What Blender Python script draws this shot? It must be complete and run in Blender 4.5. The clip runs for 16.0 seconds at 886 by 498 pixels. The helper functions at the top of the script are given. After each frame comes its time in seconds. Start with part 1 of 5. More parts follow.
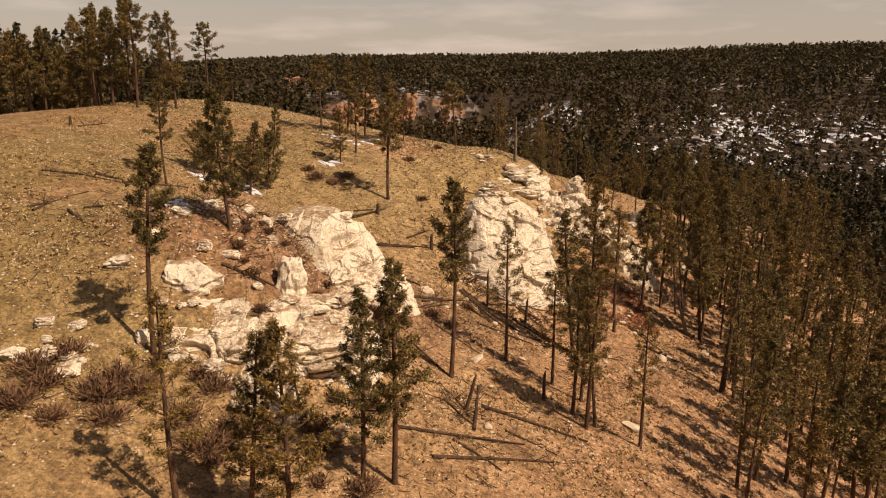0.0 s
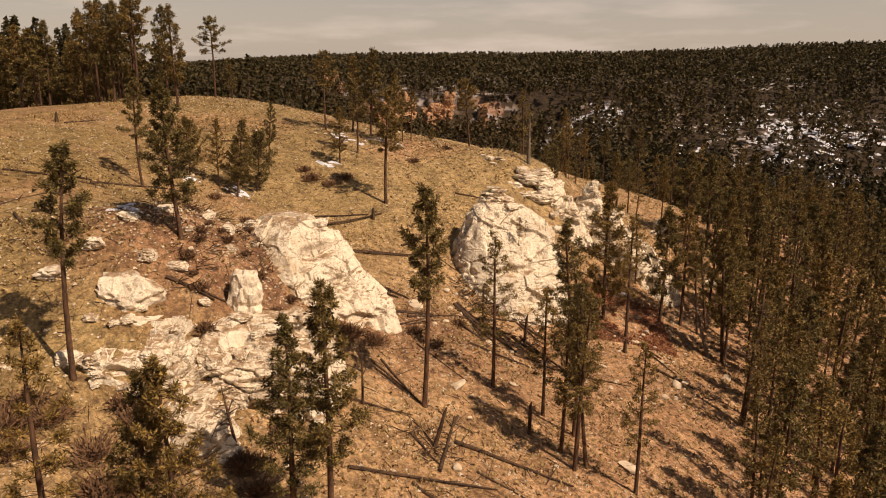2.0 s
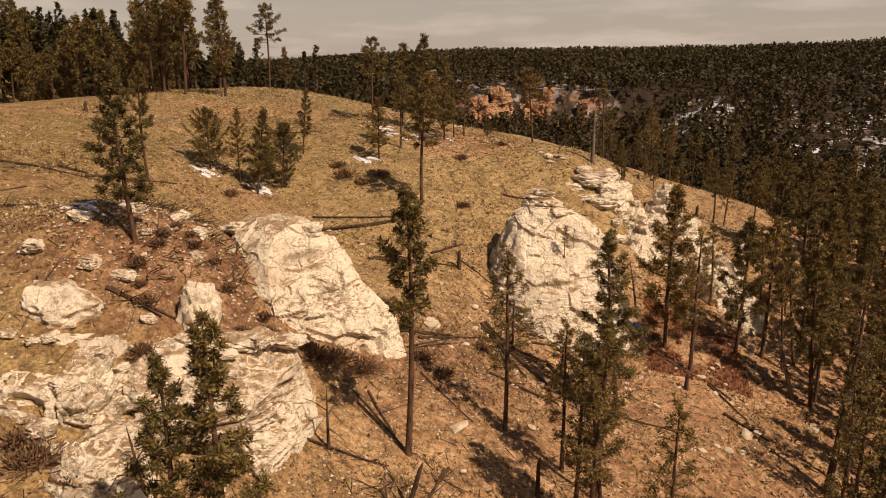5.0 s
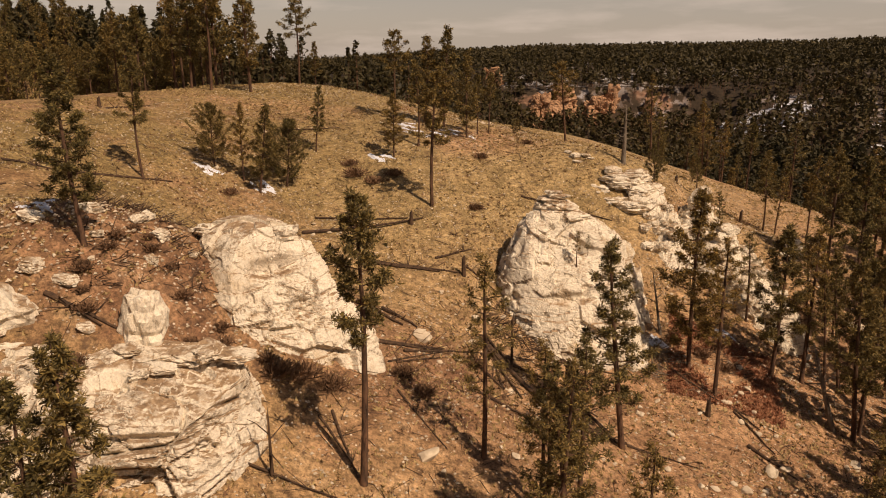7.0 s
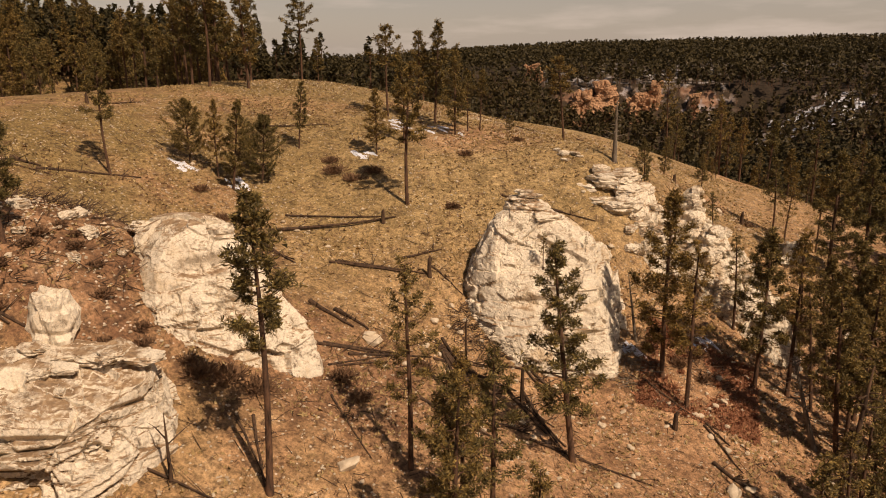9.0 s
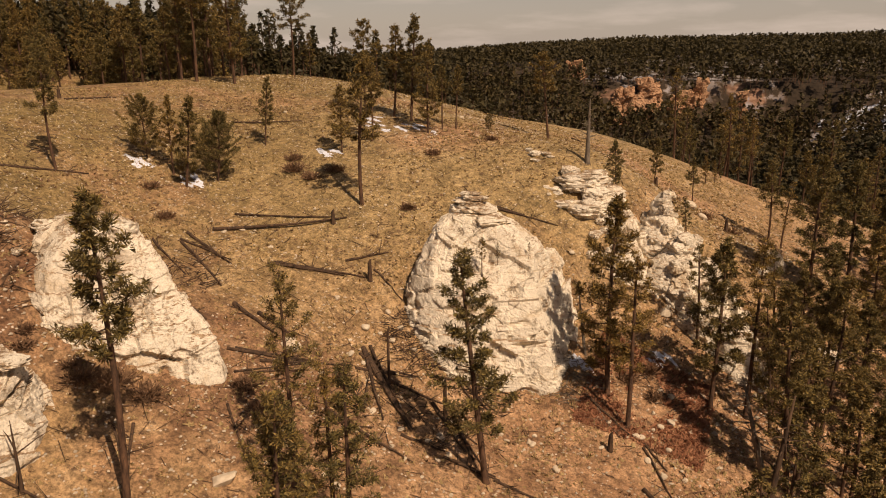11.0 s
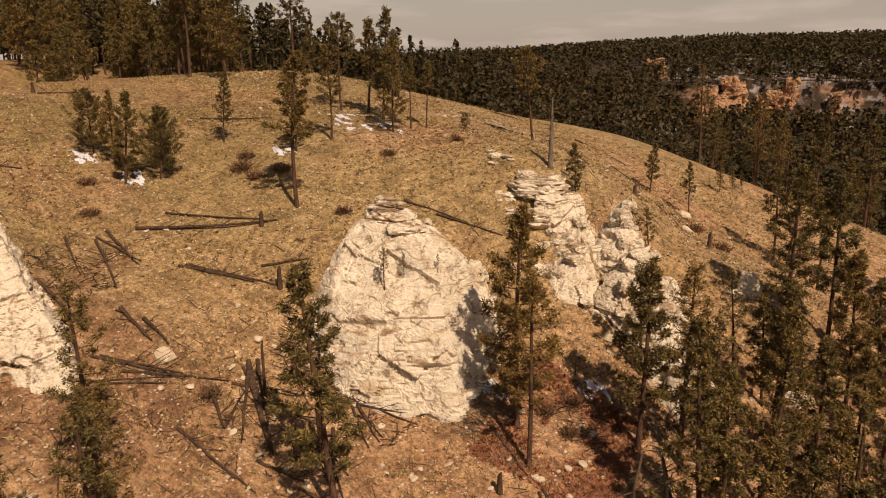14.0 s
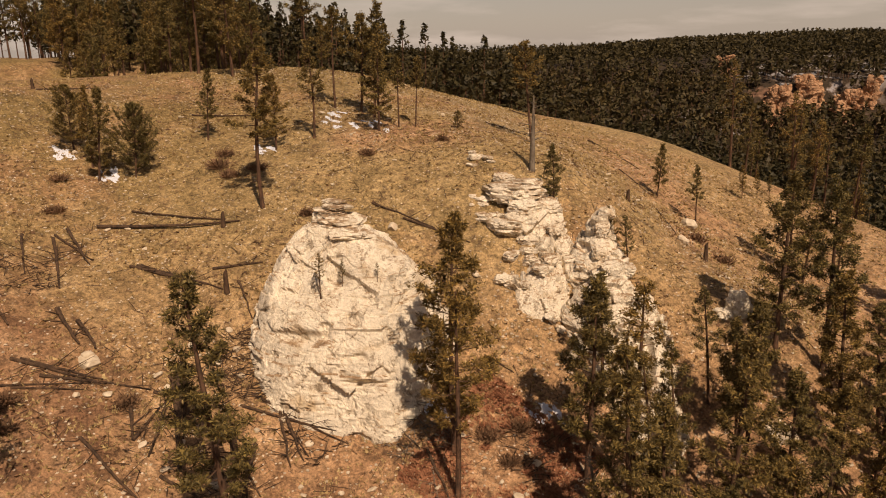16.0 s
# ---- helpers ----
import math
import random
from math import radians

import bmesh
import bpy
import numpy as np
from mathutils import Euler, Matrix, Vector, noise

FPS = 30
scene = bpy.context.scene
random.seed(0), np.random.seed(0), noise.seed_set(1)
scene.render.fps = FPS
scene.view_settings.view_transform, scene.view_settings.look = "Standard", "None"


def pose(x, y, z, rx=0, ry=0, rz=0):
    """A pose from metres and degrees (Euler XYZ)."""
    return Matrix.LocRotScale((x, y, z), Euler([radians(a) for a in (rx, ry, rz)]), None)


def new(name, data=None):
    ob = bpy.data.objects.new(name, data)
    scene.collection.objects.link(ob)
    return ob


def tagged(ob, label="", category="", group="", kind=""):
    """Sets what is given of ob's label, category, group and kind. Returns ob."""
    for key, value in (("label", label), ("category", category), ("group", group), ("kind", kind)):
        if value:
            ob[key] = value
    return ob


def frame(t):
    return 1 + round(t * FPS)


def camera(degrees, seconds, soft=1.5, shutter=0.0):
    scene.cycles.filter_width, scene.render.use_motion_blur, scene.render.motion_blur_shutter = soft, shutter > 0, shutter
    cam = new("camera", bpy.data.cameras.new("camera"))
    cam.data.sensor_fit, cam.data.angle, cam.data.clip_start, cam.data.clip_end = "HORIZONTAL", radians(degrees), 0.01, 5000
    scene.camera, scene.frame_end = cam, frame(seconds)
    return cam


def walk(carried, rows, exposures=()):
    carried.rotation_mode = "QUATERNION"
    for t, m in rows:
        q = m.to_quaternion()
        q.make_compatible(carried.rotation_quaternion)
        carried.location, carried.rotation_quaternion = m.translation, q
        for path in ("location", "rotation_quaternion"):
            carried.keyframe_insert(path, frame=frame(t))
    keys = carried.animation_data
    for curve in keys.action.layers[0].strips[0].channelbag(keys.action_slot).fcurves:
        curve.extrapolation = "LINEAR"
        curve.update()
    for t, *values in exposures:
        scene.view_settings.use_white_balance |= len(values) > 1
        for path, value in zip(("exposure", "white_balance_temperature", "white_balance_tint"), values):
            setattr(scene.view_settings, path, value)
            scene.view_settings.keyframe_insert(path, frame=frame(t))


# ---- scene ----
# A drone flight over a pine hillside with pale limestone outcrops.
cam = camera(63.4, 16.0, 1.05)
METRES, EYE, TILT, LEAN, TURN = 50.0, 30.0, 0.0, -0.6, 0.0
ROWS = [
    (0.0, -0.0196, -0.024, 0.0006, -0.7, -14.28, 0.4),
    (0.5, 0.0, 0.0, 0.0, -0.09, -14.3, 0.35),
    (1.0, 0.0196, 0.024, -0.0008, 0.68, -14.32, 0.29),
    (1.5, 0.0379, 0.048, -0.0029, 1.19, -14.34, 0.27),
    (2.0, 0.0558, 0.0723, -0.0065, 2.81, -14.34, 0.25),
    (2.5, 0.0737, 0.0969, -0.0105, 4.68, -14.32, 0.18),
    (3.0, 0.091, 0.1214, -0.0147, 6.24, -14.36, 0.15),
    (3.5, 0.1057, 0.1471, -0.0169, 9.66, -14.39, 0.13),
    (4.0, 0.1186, 0.1732, -0.0195, 9.65, -14.47, 0.21),
    (6.5, 0.1953, 0.2932, -0.0309, 15.39, -14.67, 0.7),
    (7.0, 0.2154, 0.3114, -0.0324, 16.55, -14.69, 0.73),
    (7.5, 0.2373, 0.3268, -0.0334, 17.61, -14.71, 0.8),
    (8.0, 0.2602, 0.3417, -0.0346, 18.45, -14.74, 0.87),
    (8.5, 0.2838, 0.3568, -0.0365, 19.4, -14.8, 0.91),
    (9.0, 0.3091, 0.3733, -0.0379, 20.38, -14.84, 0.98),
    (11.5, 0.4478, 0.4879, -0.0415, 25.43, -15.12, 0.76),
    (12.0, 0.474, 0.5145, -0.0431, 26.4, -15.13, 0.71),
    (12.5, 0.4994, 0.5415, -0.0444, 27.33, -15.12, 0.71),
    (13.0, 0.5239, 0.5684, -0.0462, 28.49, -15.1, 0.73),
    (13.5, 0.547, 0.5957, -0.0478, 30.04, -15.08, 0.76),
    (14.0, 0.5684, 0.6242, -0.0493, 31.62, -15.09, 0.79),
    (14.5, 0.5896, 0.6556, -0.051, 33.29, -15.12, 0.82),
    (15.0, 0.61, 0.6864, -0.0519, 34.54, -15.16, 0.79),
    (15.5, 0.628, 0.7157, -0.0534, 35.81, -15.17, 0.79),
    (16.0, 0.6464, 0.744, -0.0547, 37.23, -15.17, 0.9),
]
EXPOSURES = [(0.0, 0.2, 8450, 22), (3.0, 0.16, 8450, 22), (7.0, 0.0, 8450, 22), (16.0, -0.02, 8450, 22)]
walk(cam, [(t, pose(0, 0, EYE, TILT, LEAN, TURN) @ pose(METRES * x, METRES * y, METRES * z, 90 + pitch, roll, yaw)) for t, x, y, z, yaw, pitch, roll in ROWS], EXPOSURES)

# ---- light: a high spring sun from the right and behind, thin high cloud ----
SUN_AZ, SUN_EL = 120.0, 51.0  # degrees clockwise from +y, and above the horizon
sun_dir = Vector((math.sin(radians(SUN_AZ)) * math.cos(radians(SUN_EL)), math.cos(radians(SUN_AZ)) * math.cos(radians(SUN_EL)), math.sin(radians(SUN_EL))))
sun = new("sun", bpy.data.lights.new("sun", "SUN"))
sun.data.energy, sun.data.angle, sun.data.color = 4.4, radians(0.53), (1.0, 0.95, 0.87)
sun.rotation_euler = sun_dir.to_track_quat("Z", "Y").to_euler()
sun.location = (60, -30, 120)

world = bpy.data.worlds.new("world")
scene.world = world
world.use_nodes = True
wn, wl = world.node_tree.nodes, world.node_tree.links
wn.clear()
w_out, w_bg = wn.new("ShaderNodeOutputWorld"), wn.new("ShaderNodeBackground")
sky = wn.new("ShaderNodeTexSky")
sky.sky_type, sky.sun_disc = "NISHITA", False
sky.sun_elevation, sky.sun_rotation = radians(SUN_EL), radians(SUN_AZ)
sky.air_density, sky.dust_density, sky.ozone_density = 1.0, 1.5, 1.0
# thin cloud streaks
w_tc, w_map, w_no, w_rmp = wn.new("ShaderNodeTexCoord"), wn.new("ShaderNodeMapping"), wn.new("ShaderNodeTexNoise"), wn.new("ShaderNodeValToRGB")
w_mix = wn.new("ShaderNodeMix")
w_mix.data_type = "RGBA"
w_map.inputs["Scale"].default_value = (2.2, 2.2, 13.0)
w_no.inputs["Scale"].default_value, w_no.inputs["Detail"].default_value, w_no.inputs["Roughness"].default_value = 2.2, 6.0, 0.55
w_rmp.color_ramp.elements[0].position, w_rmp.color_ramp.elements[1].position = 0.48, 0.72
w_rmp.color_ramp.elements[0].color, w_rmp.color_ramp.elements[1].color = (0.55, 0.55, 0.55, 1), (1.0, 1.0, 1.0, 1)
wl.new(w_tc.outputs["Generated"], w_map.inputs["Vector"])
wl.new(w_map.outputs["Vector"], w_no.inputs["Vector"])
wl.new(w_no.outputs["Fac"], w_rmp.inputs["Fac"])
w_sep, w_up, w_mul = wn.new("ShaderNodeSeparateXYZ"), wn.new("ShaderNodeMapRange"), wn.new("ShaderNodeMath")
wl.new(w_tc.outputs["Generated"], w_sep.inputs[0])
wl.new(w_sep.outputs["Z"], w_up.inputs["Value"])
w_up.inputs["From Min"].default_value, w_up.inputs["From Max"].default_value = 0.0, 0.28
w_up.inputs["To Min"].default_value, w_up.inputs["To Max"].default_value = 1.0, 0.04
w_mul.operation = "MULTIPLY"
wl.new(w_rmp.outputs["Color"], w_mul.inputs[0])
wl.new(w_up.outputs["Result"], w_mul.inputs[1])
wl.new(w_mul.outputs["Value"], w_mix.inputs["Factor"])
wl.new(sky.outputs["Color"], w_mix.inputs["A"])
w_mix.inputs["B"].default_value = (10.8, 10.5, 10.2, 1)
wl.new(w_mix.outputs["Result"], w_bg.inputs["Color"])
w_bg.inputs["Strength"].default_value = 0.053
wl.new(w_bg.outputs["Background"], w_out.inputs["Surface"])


# ---- numeric noise ----
def lattice(ix, iy, iz, seed):
    h = (ix * 374761393 + iy * 668265263 + iz * 2147483647 + seed * 1274126177) & 0xFFFFFFFF
    h = ((h ^ (h >> 13)) * 1274126177) & 0xFFFFFFFF
    h = ((h ^ (h >> 16)) * 2246822519) & 0xFFFFFFFF
    return ((h ^ (h >> 15)) & 0xFFFFFF) / 8388607.5 - 1.0


def noise3(x, y, z, seed=0):
    """Smooth value noise in -1 to 1 on arrays."""
    x, y, z = np.broadcast_arrays(np.asarray(x, float), np.asarray(y, float), np.asarray(z, float))
    ix, iy, iz = np.floor(x).astype(np.int64), np.floor(y).astype(np.int64), np.floor(z).astype(np.int64)
    fx, fy, fz = x - ix, y - iy, z - iz
    fx, fy, fz = (f * f * (3 - 2 * f) for f in (fx, fy, fz))
    total = 0.0
    for dx in (0, 1):
        for dy in (0, 1):
            for dz in (0, 1):
                wgt = (fx if dx else 1 - fx) * (fy if dy else 1 - fy) * (fz if dz else 1 - fz)
                total = total + wgt * lattice(ix + dx, iy + dy, iz + dz, seed)
    return total


def fbm(x, y, z, seed=0, octaves=4, gain=0.5):
    total, amp, norm = 0.0, 1.0, 0.0
    for o in range(octaves):
        total = total + amp * noise3(x * 2.03 ** o, y * 2.03 ** o, z * 2.03 ** o, seed + o * 17)
        norm += amp
        amp *= gain
    return total / norm


def step(a, b, v):
    s = np.clip((v - a) / (b - a), 0, 1)
    return s * s * (3 - 2 * s)


# ---- the lie of the land ----
SLOPE = (16.672, 6.644, -1.575, -1.731, -12.393, 1.055, 1.892, -2.456, -0.375, 1.205, 4.370, 0.147, -3.487, 4.284, 4.764, -1.934, 1.673)
KNOLLS = ((-14.5, 41, 5), (1, 49, 7), (-12, 60, 9), (10, 80, 6), (25, 80, 6), (8, 57, 5), (-10.5, 46.5, 3.5))

# gentle swells: x, breadth, and rise at y = 30, 45 ... 120
SWELLS = (
    (-90, 20, (0, 0, 0.03, 0.27, 0.34, -0.3, -0.79)),
    (-66, 18, (0, 0.04, 0.04, -0.07, -0.13, -0.74, -0.77)),
    (-46, 14, (0.01, 0.2, 0.15, -0.68, -0.44, -0.18, 0.06)),
    (-32, 11, (0.02, 0.57, 0.4, -1.43, 0.49, 0.42, -0.19)),
    (-20, 10, (-0.02, 0.59, 0.18, -2.42, 0.46, -0.61, 0.23)),
    (-8, 10, (0.03, -1.04, 0.8, 0.67, 0.2, -2.18, 1.22)),
    (4, 10, (0.93, -0.93, -0.47, 0.68, 1.06, -0.76, 1.45)),
    (16, 10, (1.16, 0.64, -0.97, -0.75, -0.23, -0.64, -0.44)),
    (28, 10, (0.26, 0.21, 1.5, -0.65, -0.91, 0.78, 1.1)),
)


def land(x, y):
    """Height of the bare land: the near hillside, the valley beyond it and the far rim."""
    x, y = np.asarray(x, float), np.asarray(y, float)
    u, v = np.clip(x, -75, 75) / 30, (np.clip(y, 0, 140) - 65) / 35
    terms = [u ** i * v ** j for i in range(4) for j in range(4 - i)]
    terms += [np.exp(-((x - a) ** 2 + (y - b) ** 2) / (2 * s * s)) for a, b, s in KNOLLS]
    near = sum(c * t for c, t in zip(SLOPE, terms))
    # the wider hill
    s = x + 0.1 * (y - 65)
    hill = 26.5 - 36 * step(-32, 66, s)
    floor_z = -20 + 22 * step(-20, -140, x)
    hill = hill + (floor_z - hill) * step(98, 200, y + 0.25 * np.minimum(x, 0))
    hill = hill + (-18 - hill) * step(60, 130, x)
    # far country
    r = np.hypot(x - 10, y - 20)
    az = np.degrees(np.arctan2(x - 10, np.maximum(y - 20, 1e-3) + 0 * x))
    top = 6 + 23 * step(-44, -6, az) + 3 * step(-10, 30, az) + 7 * step(8, 30, az)
    cliffy = step(-13, -9.5, az) * (1 - step(2, 10, az))
    wob = (22 - 15 * cliffy) * fbm(x / 90, y / 90, 0.3, 5, 3)
    rr = r + wob
    foot = -20 + 24 * step(215, 385, rr) * (1 - cliffy) + 12 * step(330, 392, rr) * cliffy
    far_z = foot + (21 * step(392, 402, rr) + 6 * step(430, 450, rr)) * cliffy + (1 - cliffy) * 15 * step(360, 460, rr)
    far_z = far_z + (top - 19) * step(410, 660, rr)
    hill = np.where(rr > 215, np.maximum(hill, -20) + (far_z - np.maximum(hill, -20)) * step(150, 300, rr), hill)
    rho = np.hypot((x + 5) / 60, (y - 66) / 56)
    w = step(0.93, 1.42, rho)
    z = near * (1 - w) + hill * w
    z = z + 0.22 * fbm(x / 5, y / 5, 1.7, 3, 3) * (1 + 3 * w) + 1.6 * w * fbm(x / 40, y / 40, 2.2, 9, 3)
    for cx, wide, rises in SWELLS:
        across = np.exp(-(((x - cx) / wide) ** 2) / 2)
        z = z + across * sum(c * np.exp(-(((y - 30 - 15 * k) / 13) ** 2) / 2) for k, c in enumerate(rises))
    # the eastern shoulder above the canyon
    return z + 6.0 * np.exp(-(((x - 48) / 9) ** 2) / 2 - (((y - 92) / 14) ** 2) / 2)


def ground_z(x, y):
    return float(land(np.array([float(x)]), np.array([float(y)]))[0])


# ---- materials ----
def material(name, rough=0.9):
    m = bpy.data.materials.new(name)
    m.use_nodes = True
    m.node_tree.nodes["Principled BSDF"].inputs["Roughness"].default_value = rough
    m.node_tree.nodes["Principled BSDF"].inputs["Specular IOR Level"].default_value = 0.2
    return m, m.node_tree.nodes, m.node_tree.links, m.node_tree.nodes["Principled BSDF"]


def tex(n, l, kind, scale, src=None, detail=4.0, rough=0.55, stretch=None):
    t = n.new(kind)
    t.inputs["Scale"].default_value = scale
    if kind == "ShaderNodeTexNoise":
        t.inputs["Detail"].default_value, t.inputs["Roughness"].default_value = detail, rough
    if src:
        if stretch:
            mp = n.new("ShaderNodeMapping")
            mp.inputs["Scale"].default_value = stretch
            l.new(src, mp.inputs["Vector"])
            src = mp.outputs["Vector"]
        l.new(src, t.inputs["Vector"])
    return t


def ramp(n, l, src, stops):
    r = n.new("ShaderNodeValToRGB")
    e = r.color_ramp.elements
    while len(e) < len(stops):
        e.new(0.5)
    for k, (p, c) in zip(e, stops):
        k.position = p
        k.color = (*c, 1) if len(c) == 3 else c
    l.new(src, r.inputs["Fac"])
    return r.outputs["Color"]


def grey(p):
    return (p, p, p)


def blend(n, l, fac, a, b, how="MIX"):
    m = n.new("ShaderNodeMix")
    m.data_type, m.blend_type = "RGBA", how
    for sock, val in (("Factor", fac), ("A", a), ("B", b)):
        if isinstance(val, (float, int)):
            m.inputs[sock].default_value = val
        elif isinstance(val, tuple):
            m.inputs[sock].default_value = (*val, 1)
        else:
            l.new(val, m.inputs[sock])
    return m.outputs["Result"]


def calc(n, l, how, a, b=0.0):
    m = n.new("ShaderNodeMath")
    m.operation = how
    for k, val in enumerate((a, b)):
        if isinstance(val, (float, int)):
            m.inputs[k].default_value = val
        else:
            l.new(val, m.inputs[k])
    return m.outputs["Value"]


def bump(n, l, bsdf, height, strength, distance):
    b = n.new("ShaderNodeBump")
    b.inputs["Strength"].default_value, b.inputs["Distance"].default_value = strength, distance
    l.new(height, b.inputs["Height"])
    l.new(b.outputs["Normal"], bsdf.inputs["Normal"])


def ground_material():
    m, n, l, bsdf = material("dry_grass_and_soil", 0.95)
    pos = n.new("ShaderNodeNewGeometry").outputs["Position"]
    big = tex(n, l, "ShaderNodeTexNoise", 0.09, pos, 5, 0.6)
    mid = tex(n, l, "ShaderNodeTexNoise", 0.55, pos, 6, 0.65)
    fine = tex(n, l, "ShaderNodeTexNoise", 6.5, pos, 6, 0.78)
    grass = ramp(n, l, mid.outputs["Fac"], [(0.25, (0.155, 0.104, 0.046)), (0.5, (0.288, 0.189, 0.084)), (0.75, (0.40, 0.275, 0.134))])
    # grass darker and yellower towards the western shoulder
    west = n.new("ShaderNodeMapRange")
    west.inputs["From Min"].default_value, west.inputs["From Max"].default_value = -10.0, -34.0
    sep = n.new("ShaderNodeSeparateXYZ")
    l.new(pos, sep.inputs[0])
    l.new(calc(n, l, "ADD", sep.outputs["X"], calc(n, l, "MULTIPLY", big.outputs["Fac"], -14.0)), west.inputs["Value"])
    grass = blend(n, l, west.outputs["Result"], grass, blend(n, l, 1.0, grass, (0.70, 0.69, 0.60), "MULTIPLY"))
    soil = ramp(n, l, mid.outputs["Fac"], [(0.3, (0.185, 0.083, 0.044)), (0.55, (0.37, 0.195, 0.105)), (0.75, (0.54, 0.33, 0.195))])
    soil_mask = ramp(n, l, big.outputs["Fac"], [(0.48, grey(0.0)), (0.66, grey(0.65))])
    # the lower slope toward the gully is barer and redder
    low = n.new("ShaderNodeMapRange")
    low.inputs["From Min"].default_value, low.inputs["From Max"].default_value = 17.0, 8.0
    l.new(sep.outputs["Z"], low.inputs["Value"])
    mask = calc(n, l, "MAXIMUM", soil_mask, calc(n, l, "MULTIPLY", low.outputs["Result"], 0.75))
    col = blend(n, l, mask, grass, soil)
    # trampled brown earth and litter along the spur and below it
    earth = ramp(n, l, mid.outputs["Fac"], [(0.3, (0.12, 0.055, 0.03)), (0.55, (0.25, 0.13, 0.068)), (0.75, (0.40, 0.24, 0.14))])
    for ex, ey, wide, deep, most in ((-13.0, 42.0, 8.5, 8.0, 0.85), (-3.0, 48.5, 11.0, 6.5, 0.85)):
        dx = calc(n, l, "MULTIPLY", calc(n, l, "SUBTRACT", sep.outputs["X"], ex), 1 / wide)
        dy = calc(n, l, "MULTIPLY", calc(n, l, "SUBTRACT", sep.outputs["Y"], ey), 1 / deep)
        far = calc(n, l, "ADD", calc(n, l, "ADD", calc(n, l, "MULTIPLY", dx, dx), calc(n, l, "MULTIPLY", dy, dy)), calc(n, l, "MULTIPLY", mid.outputs["Fac"], 1.2))
        col = blend(n, l, ramp(n, l, calc(n, l, "MULTIPLY", far, 0.5), [(0.4, grey(most)), (0.8, grey(0.0))]), col, earth)
    speck = ramp(n, l, fine.outputs["Fac"], [(0.36, grey(0.42)), (0.5, grey(1.0)), (0.63, grey(1.5))])
    col = blend(n, l, 1.0, col, speck, "MULTIPLY")
    tuft = tex(n, l, "ShaderNodeTexNoise", 2.3, pos, 4, 0.6)
    col = blend(n, l, 1.0, col, ramp(n, l, tuft.outputs["Fac"], [(0.36, grey(0.66)), (0.5, grey(1.0)), (0.64, grey(1.22))]), "MULTIPLY")
    # dark litter and twigs
    lit = tex(n, l, "ShaderNodeTexNoise", 1.7, pos, 8, 0.75)
    col = blend(n, l, ramp(n, l, lit.outputs["Fac"], [(0.54, grey(0.0)), (0.62, grey(0.68))]), col, (0.09, 0.048, 0.028))
    # small pale stones in the soil
    vor = tex(n, l, "ShaderNodeTexVoronoi", 2.6, pos)
    dots = ramp(n, l, vor.outputs["Distance"], [(0.10, grey(0.9)), (0.17, grey(0.0))])
    scatter = tex(n, l, "ShaderNodeTexNoise", 0.35, pos, 3)
    col = blend(n, l, calc(n, l, "MULTIPLY", dots, ramp(n, l, scatter.outputs["Fac"], [(0.36, grey(0.0)), (0.56, grey(1.0))])), col, (0.66, 0.55, 0.42))
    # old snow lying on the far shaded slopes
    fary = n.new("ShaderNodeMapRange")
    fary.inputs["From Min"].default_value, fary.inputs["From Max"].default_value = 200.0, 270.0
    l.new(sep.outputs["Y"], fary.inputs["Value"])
    sn = tex(n, l, "ShaderNodeTexNoise", 0.022, pos, 3, 0.5)
    sn2 = tex(n, l, "ShaderNodeTexNoise", 0.14, pos, 5, 0.65)
    snow = calc(n, l, "MULTIPLY", ramp(n, l, sn.outputs["Fac"], [(0.50, grey(0.0)), (0.58, grey(1.0))]), ramp(n, l, sn2.outputs["Fac"], [(0.49, grey(0.0)), (0.56, grey(1.0))]))
    right = n.new("ShaderNodeMapRange")
    right.inputs["From Min"].default_value, right.inputs["From Max"].default_value = -150.0, -70.0
    l.new(sep.outputs["X"], right.inputs["Value"])
    snow = calc(n, l, "MULTIPLY", calc(n, l, "MULTIPLY", snow, fary.outputs["Result"]), right.outputs["Result"])
    snow = calc(n, l, "MULTIPLY", snow, 0.6)
    col = blend(n, l, snow, col, (0.62, 0.63, 0.66))
    # forest floor across the valley: brown litter, tree shade mixed into its colour
    shaded_floor = ramp(n, l, mid.outputs["Fac"], [(0.35, (0.026, 0.018, 0.011)), (0.7, (0.058, 0.038, 0.023))])
    col = blend(n, l, calc(n, l, "MULTIPLY", fary.outputs["Result"], calc(n, l, "SUBTRACT", 1.0, snow)), col, shaded_floor)
    # bare red rock where the far rim is steep
    nrm = n.new("ShaderNodeSeparateXYZ")
    l.new(n.new("ShaderNodeNewGeometry").outputs["True Normal"], nrm.inputs[0])
    steep = ramp(n, l, nrm.outputs["Z"], [(0.62, grey(1.0)), (0.80, grey(0.0))])
    strata = tex(n, l, "ShaderNodeTexNoise", 0.25, pos, 6, 0.65, (1, 1, 2.2))
    rock = ramp(n, l, strata.outputs["Fac"], [(0.3, (0.08, 0.04, 0.025)), (0.5, (0.22, 0.115, 0.07)), (0.7, (0.42, 0.26, 0.17))])
    bare = tex(n, l, "ShaderNodeTexNoise", 0.03, pos, 4, 0.6)
    bare = ramp(n, l, bare.outputs["Fac"], [(0.57, grey(0.0)), (0.62, grey(1.0))])
    col = blend(n, l, calc(n, l, "MULTIPLY", bare, calc(n, l, "MULTIPLY", steep, fary.outputs["Result"])), col, rock)
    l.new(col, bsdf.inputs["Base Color"])
